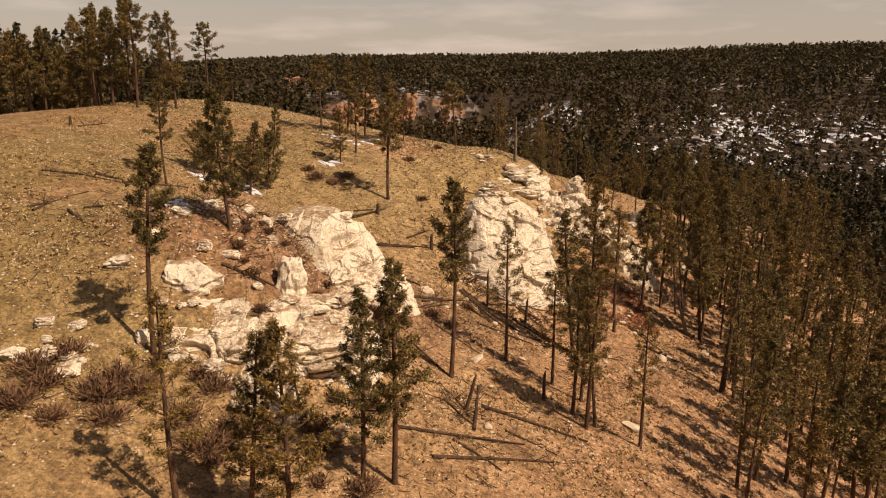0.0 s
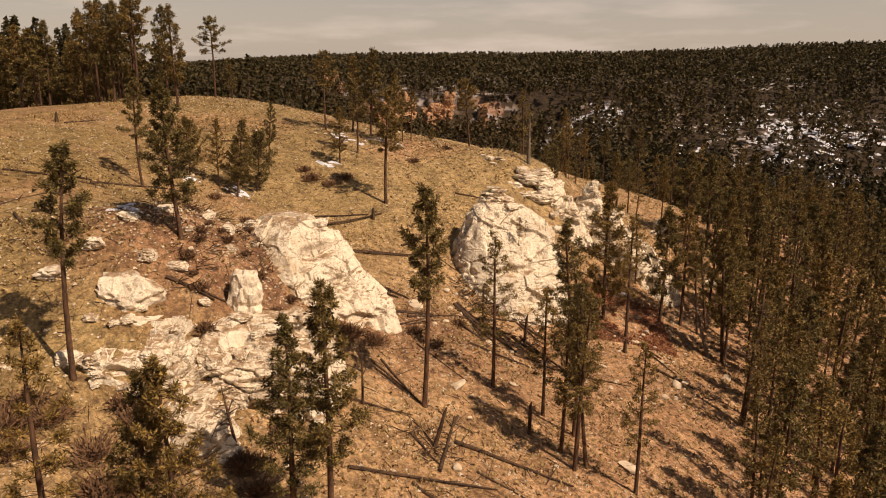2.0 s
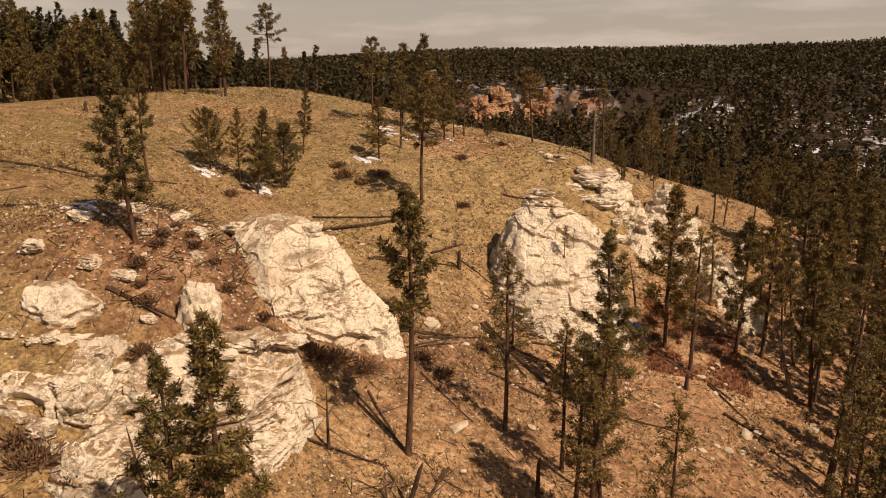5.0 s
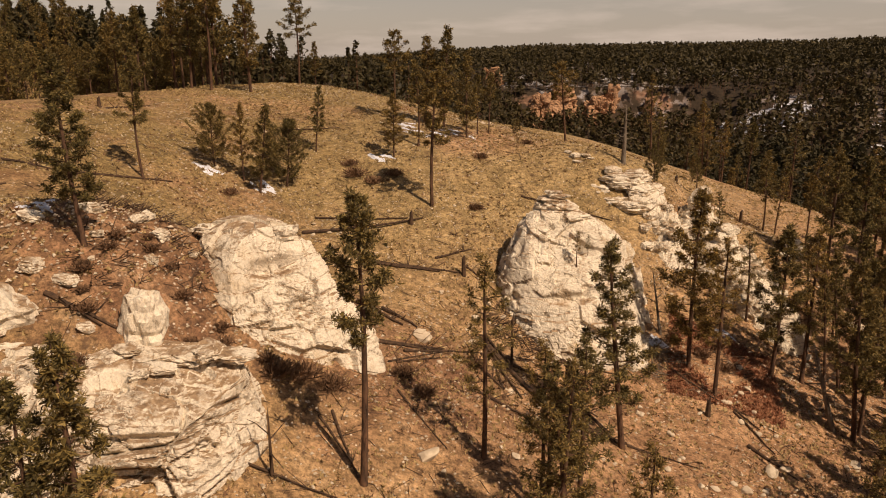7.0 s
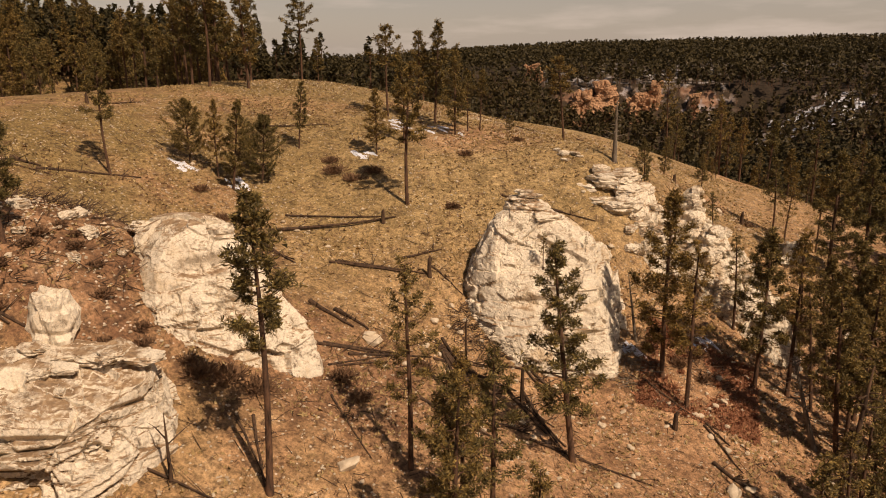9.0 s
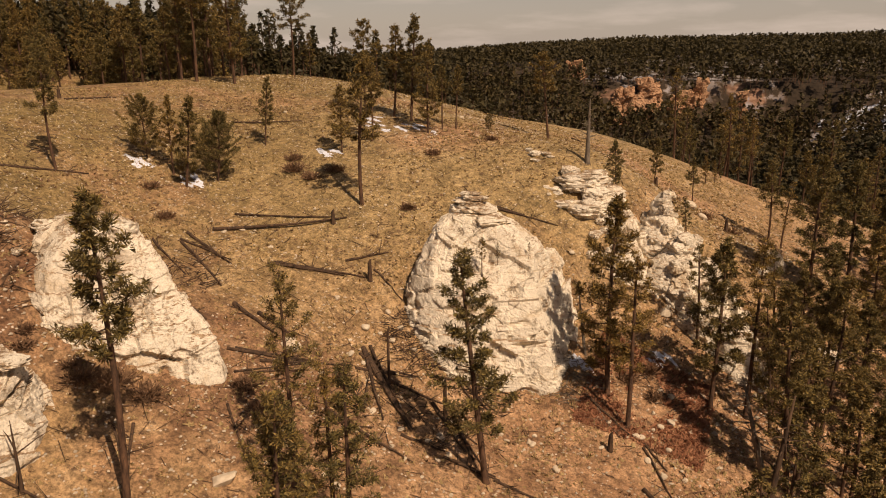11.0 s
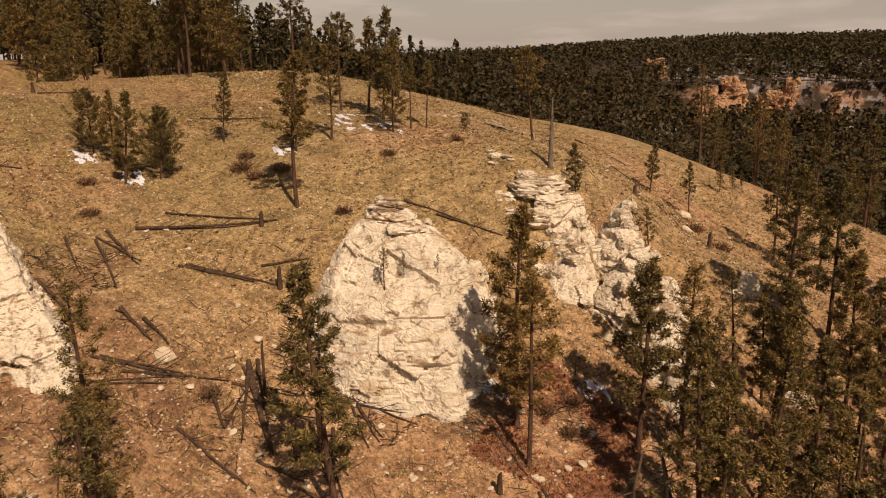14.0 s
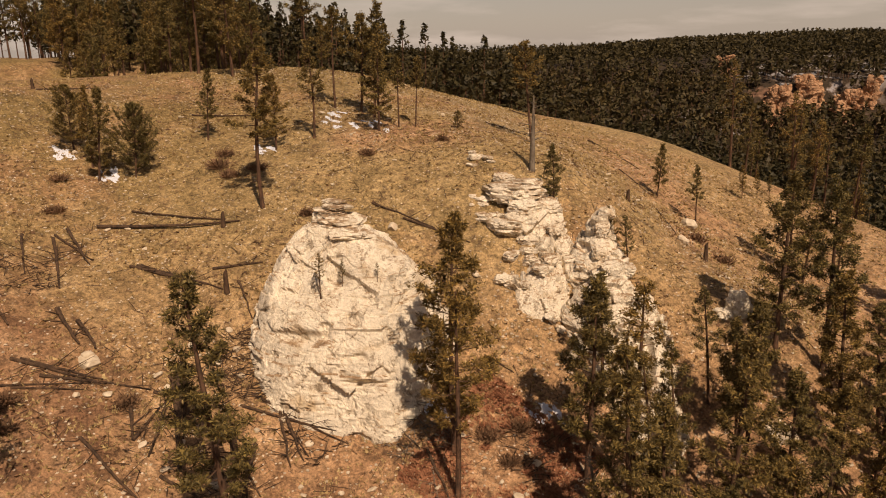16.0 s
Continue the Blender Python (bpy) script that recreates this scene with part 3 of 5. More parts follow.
crag_spur = outcrop("limestone_crag", "pale limestone crag at the head of the spur", -11.0, 42.8, 19.4, 13.0, (-0.5, 0.8), (3.2, 3.4, 3.0, 3.0, 3.0, 3.2, 3.4, 3.4), 2.3, 0.85, 0.4, 28, 110, 190, mat=SOILED, cuts=(((0.2, -0.8, 0.55), (-10.8, 41.2, 17.4)),))
strew(crag_spur, len(crags) - 1, -11.0, 42.6, 2.2, 1.8, 9, 0.4, 1.0)
buttress = outcrop("limestone_buttress", "blocky layered limestone buttress below the spur", -8.2, 37.9, 17.1, 8.6, (-0.2, 0.5), (5.2, 4.6, 3.2, 3.4, 4.8, 5.6, 5.6, 5.4), 4.2, 0.65, 0.45, 22, 210, 380, mat=SOILED, cuts=(((0.93, -0.2, 0.3), (-4.2, 39.6, 15.2)), ((0.35, -0.85, 0.34), (-6.2, 34.7, 14.4)), ((0.25, -0.25, 0.93), (-8.0, 38.6, 16.9))),
                   dents=((-6.6, 35.0, 12.6, 2.2, 0.14, 0.55), (-5.2, 35.8, 11.5, 1.8, 0.12, 0.5), (-9.2, 36.6, 16.4, 0.7, 0.3, 0.9), (-7.4, 36.2, 15.2, 2.4, 0.14, 0.4)))
BUTTRESS = len(crags) - 1
for sx, sy, sz, wx, wy, wz, turn in ((-6.9, 38.9, 16.7, 2.2, 1.2, 0.55, 15), (-5.4, 39.6, 16.6, 1.7, 1.2, 0.5, 40), (-8.5, 38.2, 16.8, 1.9, 1.1, 0.6, 10), (-9.9, 37.4, 16.8, 1.6, 1.2, 0.7, 30), (-7.6, 37.7, 16.6, 1.4, 0.8, 0.4, 0), (-6.1, 38.9, 16.9, 1.1, 0.8, 0.4, 60), (-9.2, 37.9, 17.1, 1.2, 0.9, 0.4, 20), (-8.1, 37.1, 16.5, 0.9, 0.7, 0.5, 75)):
    block("shelf", buttress, sx, sy, sz, wx, wy, wz, turn, (block_rng.uniform(-6, 6), block_rng.uniform(-6, 6)))
strew(buttress, BUTTRESS, -8.6, 36.6, 2.4, 1.2, 9, 0.3, 0.7)
block("limestone_boulder", None, -9.3, 39.0, 17.6, 1.7, 1.4, 3.2, 20, (6, 8), "pointed limestone boulder standing on the buttress")
crag_grassy = outcrop("limestone_crag", "broken limestone crag patched with dry grass", -12.9, 34.0, 17.6, 9.5, (0.1, 0.9), (3.8, 3.8, 3.6, 3.8, 4.0, 4.2, 4.2, 4.0), 3.0, 0.95, 0.5, 24, 170, 290, mat=SOILED, cuts=(((0.15, -0.85, 0.45), (-12.6, 31.6, 14.6)), ((0.1, -0.4, 0.9), (-12.8, 34.0, 17.0))))
strew(crag_grassy, len(crags) - 1, -12.8, 33.8, 2.8, 2.4, 16, 0.4, 1.2)
block("limestone_boulder", None, -14.1, 36.6, 18.6, 3.0, 2.5, 2.3, 15, (5, 0), "rounded cream boulder perched on the crag")
block("limestone_boulder", None, -13.2, 35.9, 17.5, 2.2, 1.6, 0.9, 40, (0, 4), "flat limestone block under the perched boulder")
crag_low = outcrop("limestone_crag", "low limestone crag jutting above dry scrub", -9.9, 31.9, 15.4, 8.2, (0, 0.5), (2.9, 2.7, 2.6, 2.7, 2.9, 3.0, 2.9, 2.9), 2.8, 0.85, 0.5, 26, 120, 200, mat=SOILED, cuts=(((0.3, -0.85, 0.4), (-9.6, 29.9, 13.0)),))
strew(crag_low, len(crags) - 1, -9.9, 32.0, 1.8, 1.6, 8, 0.4, 1.0)
crag_scrub = outcrop("limestone_ledge", "low pale limestone ledge among scrub pines", -18.2, 31.2, 17.0, 10.5, (0, 0.5), (3.2, 3.0, 2.8, 3.0, 3.2, 3.2, 3.0, 3.0), 3.0, 0.7, 0.6, 27, 110, 180, mat=SOILED)
strew(crag_scrub, len(crags) - 1, -18.2, 31.0, 2.2, 2.0, 8, 0.4, 1.1)
# rocks showing through the soil of the spur
for sx, sy, size in ((-14.6, 42.6, 1.3), (-15.8, 40.4, 1.1), (-12.6, 38.6, 1.0), (-16.6, 38.2, 1.3), (-17.9, 36.4, 1.4), (-14.0, 38.4, 1.2), (-12.4, 47.2, 0.8), (-11.4, 48.0, 0.7)):
    block("limestone_block", None, sx, sy, ground_z(sx, sy) - 0.04 * size, size, size * 0.8, size * 0.5, block_rng.uniform(0, 180), (block_rng.uniform(-12, 12), block_rng.uniform(-12, 12)), "cream limestone block half sunk in brown soil")
# the rib beyond the dome
ledge = outcrop("layered_ledge", "layered cream limestone ledge on the hillside", 8.3, 75.6, 19.0, 11.5, (0.1, 1.2), (4.2, 3.4, 2.4, 3.0, 4.2, 3.9, 3.4, 3.9), 2.8, 0.75, 0.8, 31, 150, 260, mat=SOILED, cuts=(((0.2, -0.7, 0.65), (8.0, 73.6, 16.6)), ((0.05, -0.15, 1.0), (8, 76, 18.9))), dents=((8.8, 74.2, 18.0, 1.2, 0.35, 1.1), (6.2, 74.4, 17.6, 0.9, 0.25, 0.7)))
for sx, sy, sz, wx, wy, wz, turn in ((8.5, 76.0, 18.8, 4.0, 2.6, 1.2, 175), (6.2, 75.4, 17.8, 2.6, 2.2, 1.3, 165), (9.8, 75.4, 18.1, 2.2, 1.9, 1.1, 20), (7.4, 76.6, 19.5, 1.4, 1.0, 0.7, 15), (9.3, 76.4, 19.4, 1.8, 1.2, 0.5, 5), (10.8, 76.4, 18.0, 1.7, 1.5, 1.1, 40), (7.2, 74.5, 17.1, 2.4, 1.7, 1.1, 170), (9.1, 74.1, 16.9, 2.6, 1.7, 1.1, 8), (5.4, 74.6, 17.1, 1.6, 1.4, 0.9, 30)):
    block("slab", ledge, sx, sy, sz, wx, wy, wz, turn, (block_rng.uniform(-4, 4), block_rng.uniform(-4, 4)))
for sx, sy, size in ((4.1, 78.2, 1.3), (4.9, 78.3, 1.0), (3.4, 78.6, 0.8), (4.4, 77.2, 0.8), (5.4, 78.0, 0.6)):
    block("limestone_block", None, sx, sy, ground_z(sx, sy) + 0.02, size, size * 0.7, size * 0.3, block_rng.uniform(0, 180), (0, 0), "flat pale limestone slab lying in dry grass")
rib_head = outcrop("limestone_rib", "ragged head of a limestone rib", 14.4, 76.0, 18.4, 10.0, (0.0, 0.6), (2.2, 2.0, 2.0, 2.3, 2.8, 2.6, 2.4, 2.5), 1.8, 0.7, 0.5, 33, 130, 200, mat=SOILED)
strew(rib_head, len(crags) - 1, 14.4, 75.8, 1.4, 1.4, 8, 0.4, 1.1, 0.8)
rib_mid = outcrop("limestone_rib", "fissured limestone rib running down the slope", 16.6, 73.6, 15.6, 7.0, (-0.5, 0.9), (3.0, 2.8, 2.8, 3.2, 3.6, 3.4, 3.1, 3.1), 2.1, 0.7, 0.5, 34, 150, 230, mat=SOILED)
strew(rib_mid, len(crags) - 1, 16.6, 73.4, 2.2, 2.0, 14, 0.5, 1.3, 0.8)
rib_low = outcrop("limestone_rib", "lower limestone rib behind thin pines", 19.0, 71.8, 13.2, 4.5, (-0.5, 0.7), (3.0, 2.8, 2.8, 3.0, 3.2, 3.3, 3.1, 3.0), 2.0, 0.65, 0.4, 35, 130, 210, mat=SOILED)
strew(rib_low, len(crags) - 1, 19.0, 71.6, 2.2, 2.0, 12, 0.5, 1.2, 0.8)
outcrop("limestone_rib", "pale lowest part of the limestone rib", 20.9, 70.2, 10.6, 3.5, (-0.3, 0.4), (2.4, 2.2, 2.2, 2.4, 2.5, 2.6, 2.5, 2.4), 2.0, 0.6, 0.4, 36, 100, 170)
crag_hollow = outcrop("limestone_crag", "weathered limestone crag in a grassy hollow", 11.8, 72.6, 15.6, 8.0, (0.2, 1.0), (3.4, 3.1, 2.8, 3.0, 3.3, 3.4, 3.2, 3.4), 2.0, 0.7, 0.4, 37, 130, 210, mat=SOILED, cuts=(((0.2, -0.75, 0.6), (11.6, 70.6, 13.0)),))
strew(crag_hollow, len(crags) - 1, 12.2, 73.2, 2.0, 1.8, 12, 0.4, 1.1)
shelf = outcrop("limestone_rib", "broken limestone shelf between ledge and rib", 12.0, 75.2, 16.8, 9.5, (0, 0.7), (2.8, 2.6, 2.4, 2.6, 2.8, 2.8, 2.6, 2.8), 2.2, 0.7, 0.6, 40, 110, 180, mat=SOILED)
strew(shelf, len(crags) - 1, 12.0, 75.0, 2.0, 1.6, 10, 0.4, 1.0)
outcrop("limestone_rib", "outer limestone rib facing the canyon", 18.4, 74.2, 14.2, 6.0, (-0.4, 0.5), (2.2, 2.0, 2.2, 2.6, 2.8, 2.6, 2.4, 2.2), 2.1, 0.7, 0.4, 41, 100, 170, mat=SOILED)
block("limestone_boulder", None, 22.2, 78.8, 12.9, 1.5, 1.3, 2.4, 10, (4, 6), "upright limestone outlier on the open slope")
block("limestone_boulder", None, 21.6, 78.2, 12.4, 1.2, 1.0, 1.2, 50, (0, 0), "small limestone block beside the outlier")
block("limestone_boulder", None, 25.9, 73.6, 8.3, 1.4, 1.2, 1.8, 30, (8, 0), "limestone outlier below the pines")
# red cliffs across the canyon
for k, (az, far_r, ftop, fbase, fr) in enumerate(((-9.0, 394, 10, -14, 6), (-7.3, 396, 16, -14, 6.5), (-4.5, 396, 9, -14, 6), (-3.6, 400, 14, -8, 3.5), (-0.7, 396, 9, -14, 4), (-12.9, 424, 24, 6, 5), (-14.2, 392, 9, -4, 3.5), (2.2, 384, -4, -16, 4))):
    fx, fy = 10 + far_r * math.sin(radians(az)), 20 + far_r * math.cos(radians(az))
    outcrop("canyon_cliff", "distant red-brown canyon cliff below dark forest", fx, fy, ftop, fbase, (0, 3), (fr * 1.3, fr, fr, fr, fr * 1.2, fr, fr * 0.7, fr), 4.0, 1.25, 0.6, 60 + k, 70, 130, RED_ROCK, 4.0)


# ---- pines ----
TALL = 12.0


def pine_parts(seed, crown_from, width, limbs, clumps, tuft, tip=1.0, bare=10, blade=0.10, heart=2):
    """Trunk, limbs and needle crown of one pine, 12 m tall, as three meshes."""
    rng = random.Random(seed)
    tv, tf, lv, lf = [], [], [], []
    bend = [(rng.uniform(-0.25, 0.25), rng.uniform(-0.25, 0.25)) for _ in range(3)]

    def spine(h):
        a = h / TALL
        return Vector((bend[0][0] * a * (1 - a) * 3 + bend[1][0] * math.sin(a * 5) * 0.3, bend[0][1] * a * (1 - a) * 3 + bend[1][1] * math.sin(a * 4) * 0.3, h))

    hs = [-0.5, 0.0, 0.4, 2, 4, 6, 8, 10, 11.2, 11.9]
    tube(tv, tf, [spine(h) for h in hs], [0.24, 0.20, 0.16, 0.145, 0.13, 0.112, 0.09, 0.06, 0.032, 0.012], 8)
    tufts = []
    low = TALL * crown_from
    for _ in range(bare):  # dead stubs under the crown
        h = rng.uniform(low * 0.35, low + 1.0)
        a, ln = rng.uniform(0, 6.283), rng.uniform(0.35, 1.3)
        p = spine(h)
        tube(lv, lf, [p, p + Vector((math.cos(a) * ln, math.sin(a) * ln, -ln * rng.uniform(0.0, 0.35)))], [0.022, 0.006], 3)
    for k in range(limbs):
        u = (k + rng.random()) / limbs
        h = low + (TALL - 0.35 - low) * u
        shape = (1 - u ** 1.5) ** 0.7 * min(1, 0.55 + u * 2.2)
        ln = max(0.35, width * shape * rng.uniform(0.4, 1.2))
        a = k * 2.399 + rng.uniform(-0.6, 0.6)
        rise = rng.uniform(-0.18, 0.25) + 0.45 * u + (0.35 if crown_from < 0.17 and limbs == 60 else 0)
        p0 = spine(h)
        p1 = p0 + Vector((math.cos(a), math.sin(a), rise * 0.6)) * ln * 0.55
        p2 = p0 + Vector((math.cos(a), math.sin(a), rise)) * ln + Vector((0, 0, 0.12 * ln))
        tube(lv, lf, [p0, p1, p2], [0.02 + 0.012 * ln, 0.014 + 0.006 * ln, 0.006], 3)
        for c in range(max(2, round(clumps * (0.4 + 0.6 * ln / width)))):
            f = rng.uniform(0.08, 1.06) ** 0.42
            q = p0.lerp(p1, f * 2) if f < 0.5 else p1.lerp(p2, f * 2 - 1)
            side = rng.gauss(0, 0.17) * ln * (0.4 + f * 0.6)
            q = q + Vector((-math.sin(a) * side, math.cos(a) * side, rng.uniform(-0.12, 0.24)))
            tufts.append((q, rng.uniform(0.24, 0.42) * tip))
    for _ in range(6):
        tufts.append((spine(TALL - rng.uniform(-0.1, 0.7)) + Vector((rng.uniform(-.15, .15), rng.uniform(-.15, .15), 0)), 0.3 * tip))
    r2 = np.random.RandomState(seed)
    n = len(tufts) * tuft
    centre = np.repeat(np.array([tuple(q) for q, _ in tufts]), tuft, 0)
    size = np.repeat(np.array([s for _, s in tufts]), tuft)
    d = r2.normal(size=(n, 3))
    d[:, 2] = d[:, 2] * 0.75 + 0.25
    d /= np.linalg.norm(d, axis=1)[:, None]
    e = np.cross(d, r2.normal(size=(n, 3)))
    e /= np.linalg.norm(e, axis=1)[:, None]
    ln = (size * r2.uniform(0.7, 1.25, n))[:, None]
    wd = ln * (blade * r2.uniform(0.75, 1.3, n))[:, None]
    root = centre + d * ln * 0.12
    # broad sprays at the heart of each clump, fine ones round them
    core = (np.arange(n) % tuft < heart)[:, None]
    ln = np.where(core, ln * 0.8, ln)
    wd = np.where(core, ln * 0.42, wd)
    tri = np.stack([root - e * wd * 0.4, centre + d * ln * 0.65 + e * wd, centre + d * ln - e * wd * 0.2], 1).reshape(-1, 3)
    return (mesh_of("pine_trunk", tv, tf, BARK, True), mesh_of("pine_limbs", lv, lf, BARK), mesh_of("pine_crown", tri, np.arange(n * 3).reshape(-1, 3), NEEDLES))


PINES = {}


def prototype(kind, k, *args):
    PINES.setdefault(kind, []).append(pine_parts(*args))


for tag, blade, tuft, dense, tip in (("", 0.12, 16, 1.75, 0.80), ("_mid", 0.19, 10, 1.35, 0.88)):
    for k in range(3):
        prototype("full" + tag, k, 100 + k, (0.22, 0.30, 0.26)[k], (1.85, 1.65, 2.05)[k], 46, 13 * dense, tuft, tip, 12, blade)
        prototype("high" + tag, k, 200 + k, (0.50, 0.44, 0.56)[k], (1.75, 1.9, 1.6)[k], 30, 14 * dense, tuft, 1.05 * tip, 18, blade)
        prototype("sparse" + tag, k, 300 + k, (0.34, 0.42, 0.30)[k], (1.85, 1.75, 1.95)[k], 30, 9 * dense, tuft, 0.95 * tip, 24, blade)
        prototype("young" + tag, k, 400 + k, (0.12, 0.16, 0.10)[k], (4.3, 4.7, 4.4)[k], 60, 26 * dense, tuft, 1.2 * tip, 0, blade)
        prototype("thick" + tag, k, 600 + k, (0.16, 0.22, 0.18)[k], (2.25, 2.05, 2.4)[k], 50, 15 * dense, tuft, 1.1 * tip, 12, blade)
        prototype("old" + tag, k, 500 + k, (0.62, 0.55, 0.58)[k], (2.2, 2.4, 2.0)[k], 26, 15 * dense, tuft, 1.15 * tip, 12, blade)
WORDS = {"full": "dense olive-green pine, needled almost to the ground", "high": "slender pine with a bare dark trunk and high crown", "sparse": "thin see-through pine with sparse olive needles", "thick": "dark dense pine with heavy needle boughs", "young": "bushy young pine standing in dry grass", "old": "tall pine with a flat tufted crown on a bare trunk"}
pine_rng = random.Random(7)
planted = []


def pine(x, y, h, kind="high", lean=(0, 0), label="", group="pines on the slope", detail=""):
    trunk, limbs, crown = PINES[kind + detail][pine_rng.randrange(3)]
    ob = new("pine_tree", None)
    ob.empty_display_size = 0.3
    part("trunk", trunk, ob)
    tagged(part("branchwork", limbs, ob, "bare dark limbs"), kind="stuff")
    part("crown", crown, ob, "olive needle clumps")
    s = h / TALL
    wide = s * pine_rng.uniform(0.92, 1.12)
    tilt = Vector((lean[0], lean[1], 1)).to_track_quat("Z", "Y").to_matrix().to_4x4() if lean[0] or lean[1] else Matrix()
    ob.matrix_basis = pose(x, y, ground_z(x, y) - 0.05) @ tilt @ pose(0, 0, 0, 0, 0, pine_rng.uniform(0, 360)) @ Matrix.Diagonal((wide, wide, s, 1))
    tagged(ob, label or WORDS[kind], "pine tree", group)
    planted.append((x, y))
    return ob


for sx, sy, sh in ((6.3, 61.0, 2.3), (6.9, 62.0, 1.5), (8.6, 62.8, 1.0)):
    sapling = pine(sx, sy, sh, "sparse", label="small pine sapling rooted on the limestone dome", group="saplings on the dome")
    sapling.location.z = on_crag(sx, sy, 0) - 0.1


pine(0.1, 39.8, 12.4, "high")
pine(4, 45, 9.9, "sparse")
pine(10.1, 52, 11.8, "full", (-0.1, -0.03))
pine(7, 43.4, 8, "sparse")
pine(8.3, 38.3, 10, "sparse", (0.04, 0.01))
pine(9, 38.9, 9.3, "sparse", (-0.11, -0.02))
pine(8.7, 42, 9.5, "sparse")
pine(7.7, 39.7, 9.2, "sparse")
pine(11.5, 37.8, 8.6, "sparse")
pine(13.8, 62.3, 12, "thick")
pine(15.4, 60.4, 10.3, "sparse")
pine(19.4, 65.4, 10.4, "thick")
pine(21.4, 65.9, 11, "sparse")
pine(23.8, 61.2, 11.7, "full", (-0.09, -0.03))
pine(18, 69.9, 6.9, "sparse", (-0.06, -0.03))
pine(22.6, 73, 6.5, "sparse", (-0.1, -0.07))
pine(24.4, 72.1, 6.7, "thick", (-0.08, -0.06))
pine(25.2, 70.2, 9.6, "high")
pine(28.5, 74.8, 9.5, "thick", (-0.06, -0.04))
pine(30.1, 77.3, 7.4, "full", (-0.11, -0.05))
pine(24.6, 77.7, 9.9, "thick")
pine(27, 78.1, 10.7, "full", (-0.04, -0.03))
pine(21.8, 93.6, 7.6, "high", (-0.05, -0.03), detail="_mid")
pine(22.9, 93.4, 6.2, "sparse", (0.06, 0.03), detail="_mid")
pine(25.4, 90.9, 7.7, "high", detail="_mid")
pine(11.2, 94, 4.4, "thick", (0.04, 0.02), detail="_mid")
pine(15, 92.5, 4.8, "high", (-0.04, -0.03), detail="_mid")
pine(15.1, 104.8, 3.2, "full", (-0.05, -0.04), detail="_mid")
pine(15.9, 106.8, 2.7, "full", (-0.06, -0.05), detail="_mid")
pine(16.3, 109.7, 2.1, "full", (-0.06, -0.04), detail="_mid")
pine(22.8, 65.4, 8.6, "sparse", (-0.12, -0.02))
pine(23.9, 66.4, 9.1, "sparse", (-0.14, -0.02))
pine(25.4, 67.9, 9.4, "high")
pine(24.3, 62.2, 9.3, "full", (-0.03, -0))
pine(1.8, 89.5, 8.1, "old", (-0.08, -0.05), detail="_mid")
pine(-13, 40.3, 8.2, "thick", (-0.06, -0.01))
pine(-14.7, 31.8, 10.4, "high", (0.07, 0.01))
pine(-4.2, 28, 9.2, "full")
pine(-2.8, 28.3, 10.8, "full")
pine(-6.6, 22.9, 9.4, "full")
pine(-8.2, 23.6, 8.2, "full", (0.09, 0))
pine(-10.9, 23.3, 9.1, "sparse")
pine(-5.4, 67, 10.3, "high", (0.03, 0.02))
pine(-10.6, 72.8, 5.4, "thick")
pine(-17.2, 71.5, 5.6, "full", (0.09, 0.03))
pine(-22.3, 55.8, 7.9, "high")
pine(-21.5, 62.9, 4.8, "young")
pine(-19, 62.9, 5.8, "full")
pine(-17.4, 62.4, 6.6, "thick", (0.11, 0.04))
pine(-16.4, 64.6, 5.3, "young", (0.08, 0.03))
pine(-18.4, 66.8, 2.9, "young", (-0.17, -0.1))
pine(-8.9, 82, 9.2, "thick", (0.04, 0.02), detail="_mid")
pine(-11, 82.6, 8.2, "high", (0.03, 0.02), detail="_mid")
pine(-13.9, 82.4, 8.4, "old", detail="_mid")
pine(-5.9, 79.2, 7.7, "thick", detail="_mid")
pine(-9.3, 75.5, 7.3, "high", (-0.02, -0.01), detail="_mid")
pine(-4.5, 82, 5.5, "high", (0.03, 0.02), detail="_mid")
pine(-5.3, 80.9, 5.5, "high", detail="_mid")
pine(-2.5, 84.9, 1.5, "young", (0.03, 0.02), detail="_mid")
pine(10.8, 77.2, 4.1, "thick", (-0.06, -0.03))
pine(15.3, 76.7, 4, "sparse", (-0.12, -0.07))
pine(16.3, 76.8, 4, "sparse", (-0.11, -0.07))

pine(25.4, 66.4, 10.5, "full", (0.05, 0.03))
pine(27.4, 69, 8.5, "thick")
pine(29.2, 70.3, 8.0, "high")
pine(30.6, 72.6, 8.8, "sparse")
pine(29.4, 66.8, 8.2, "sparse")
pine(26.6, 63.2, 7.0, "sparse")

# the grove on the crest
grove = random.Random(21)


def lean_of(most):
    return grove.uniform(-most, most), grove.uniform(-most, most)


def crowded(x, y, gap):
    return any((x - a) ** 2 + (y - b) ** 2 < gap * gap for a, b in planted)


def grove_edge(x):
    return 85 + 2 * math.sin(x * 0.21) - 0.10 * (x + 34) * (x < -34)


pine(-30.2, 94, 9.7, "old", detail="_mid", label="lone tall pine with a tufted crown at the grove's edge", group="grove on the crest")
pine(-28.6, 95, 5.0, "thick", detail="_mid", group="grove on the crest")
count = 0
while count < 84:
    x, y = grove.uniform(-100, -26), grove.uniform(78, 112)
    deep = y - grove_edge(x)
    if deep < 0 or x > 5 - 0.458 * (y - 8.7) or y > 35 - 0.847 * (x - 32.3) or crowded(x, y, 2.3) or grove.random() > math.exp(-deep / 14):
        continue
    pine(x, y, grove.uniform(9.0, 12.5) + 0.03 * deep, grove.choice(("full", "thick", "thick", "thick", "full", "high", "old")), lean_of(0.03), group="grove on the crest", detail="_mid")
    count += 1
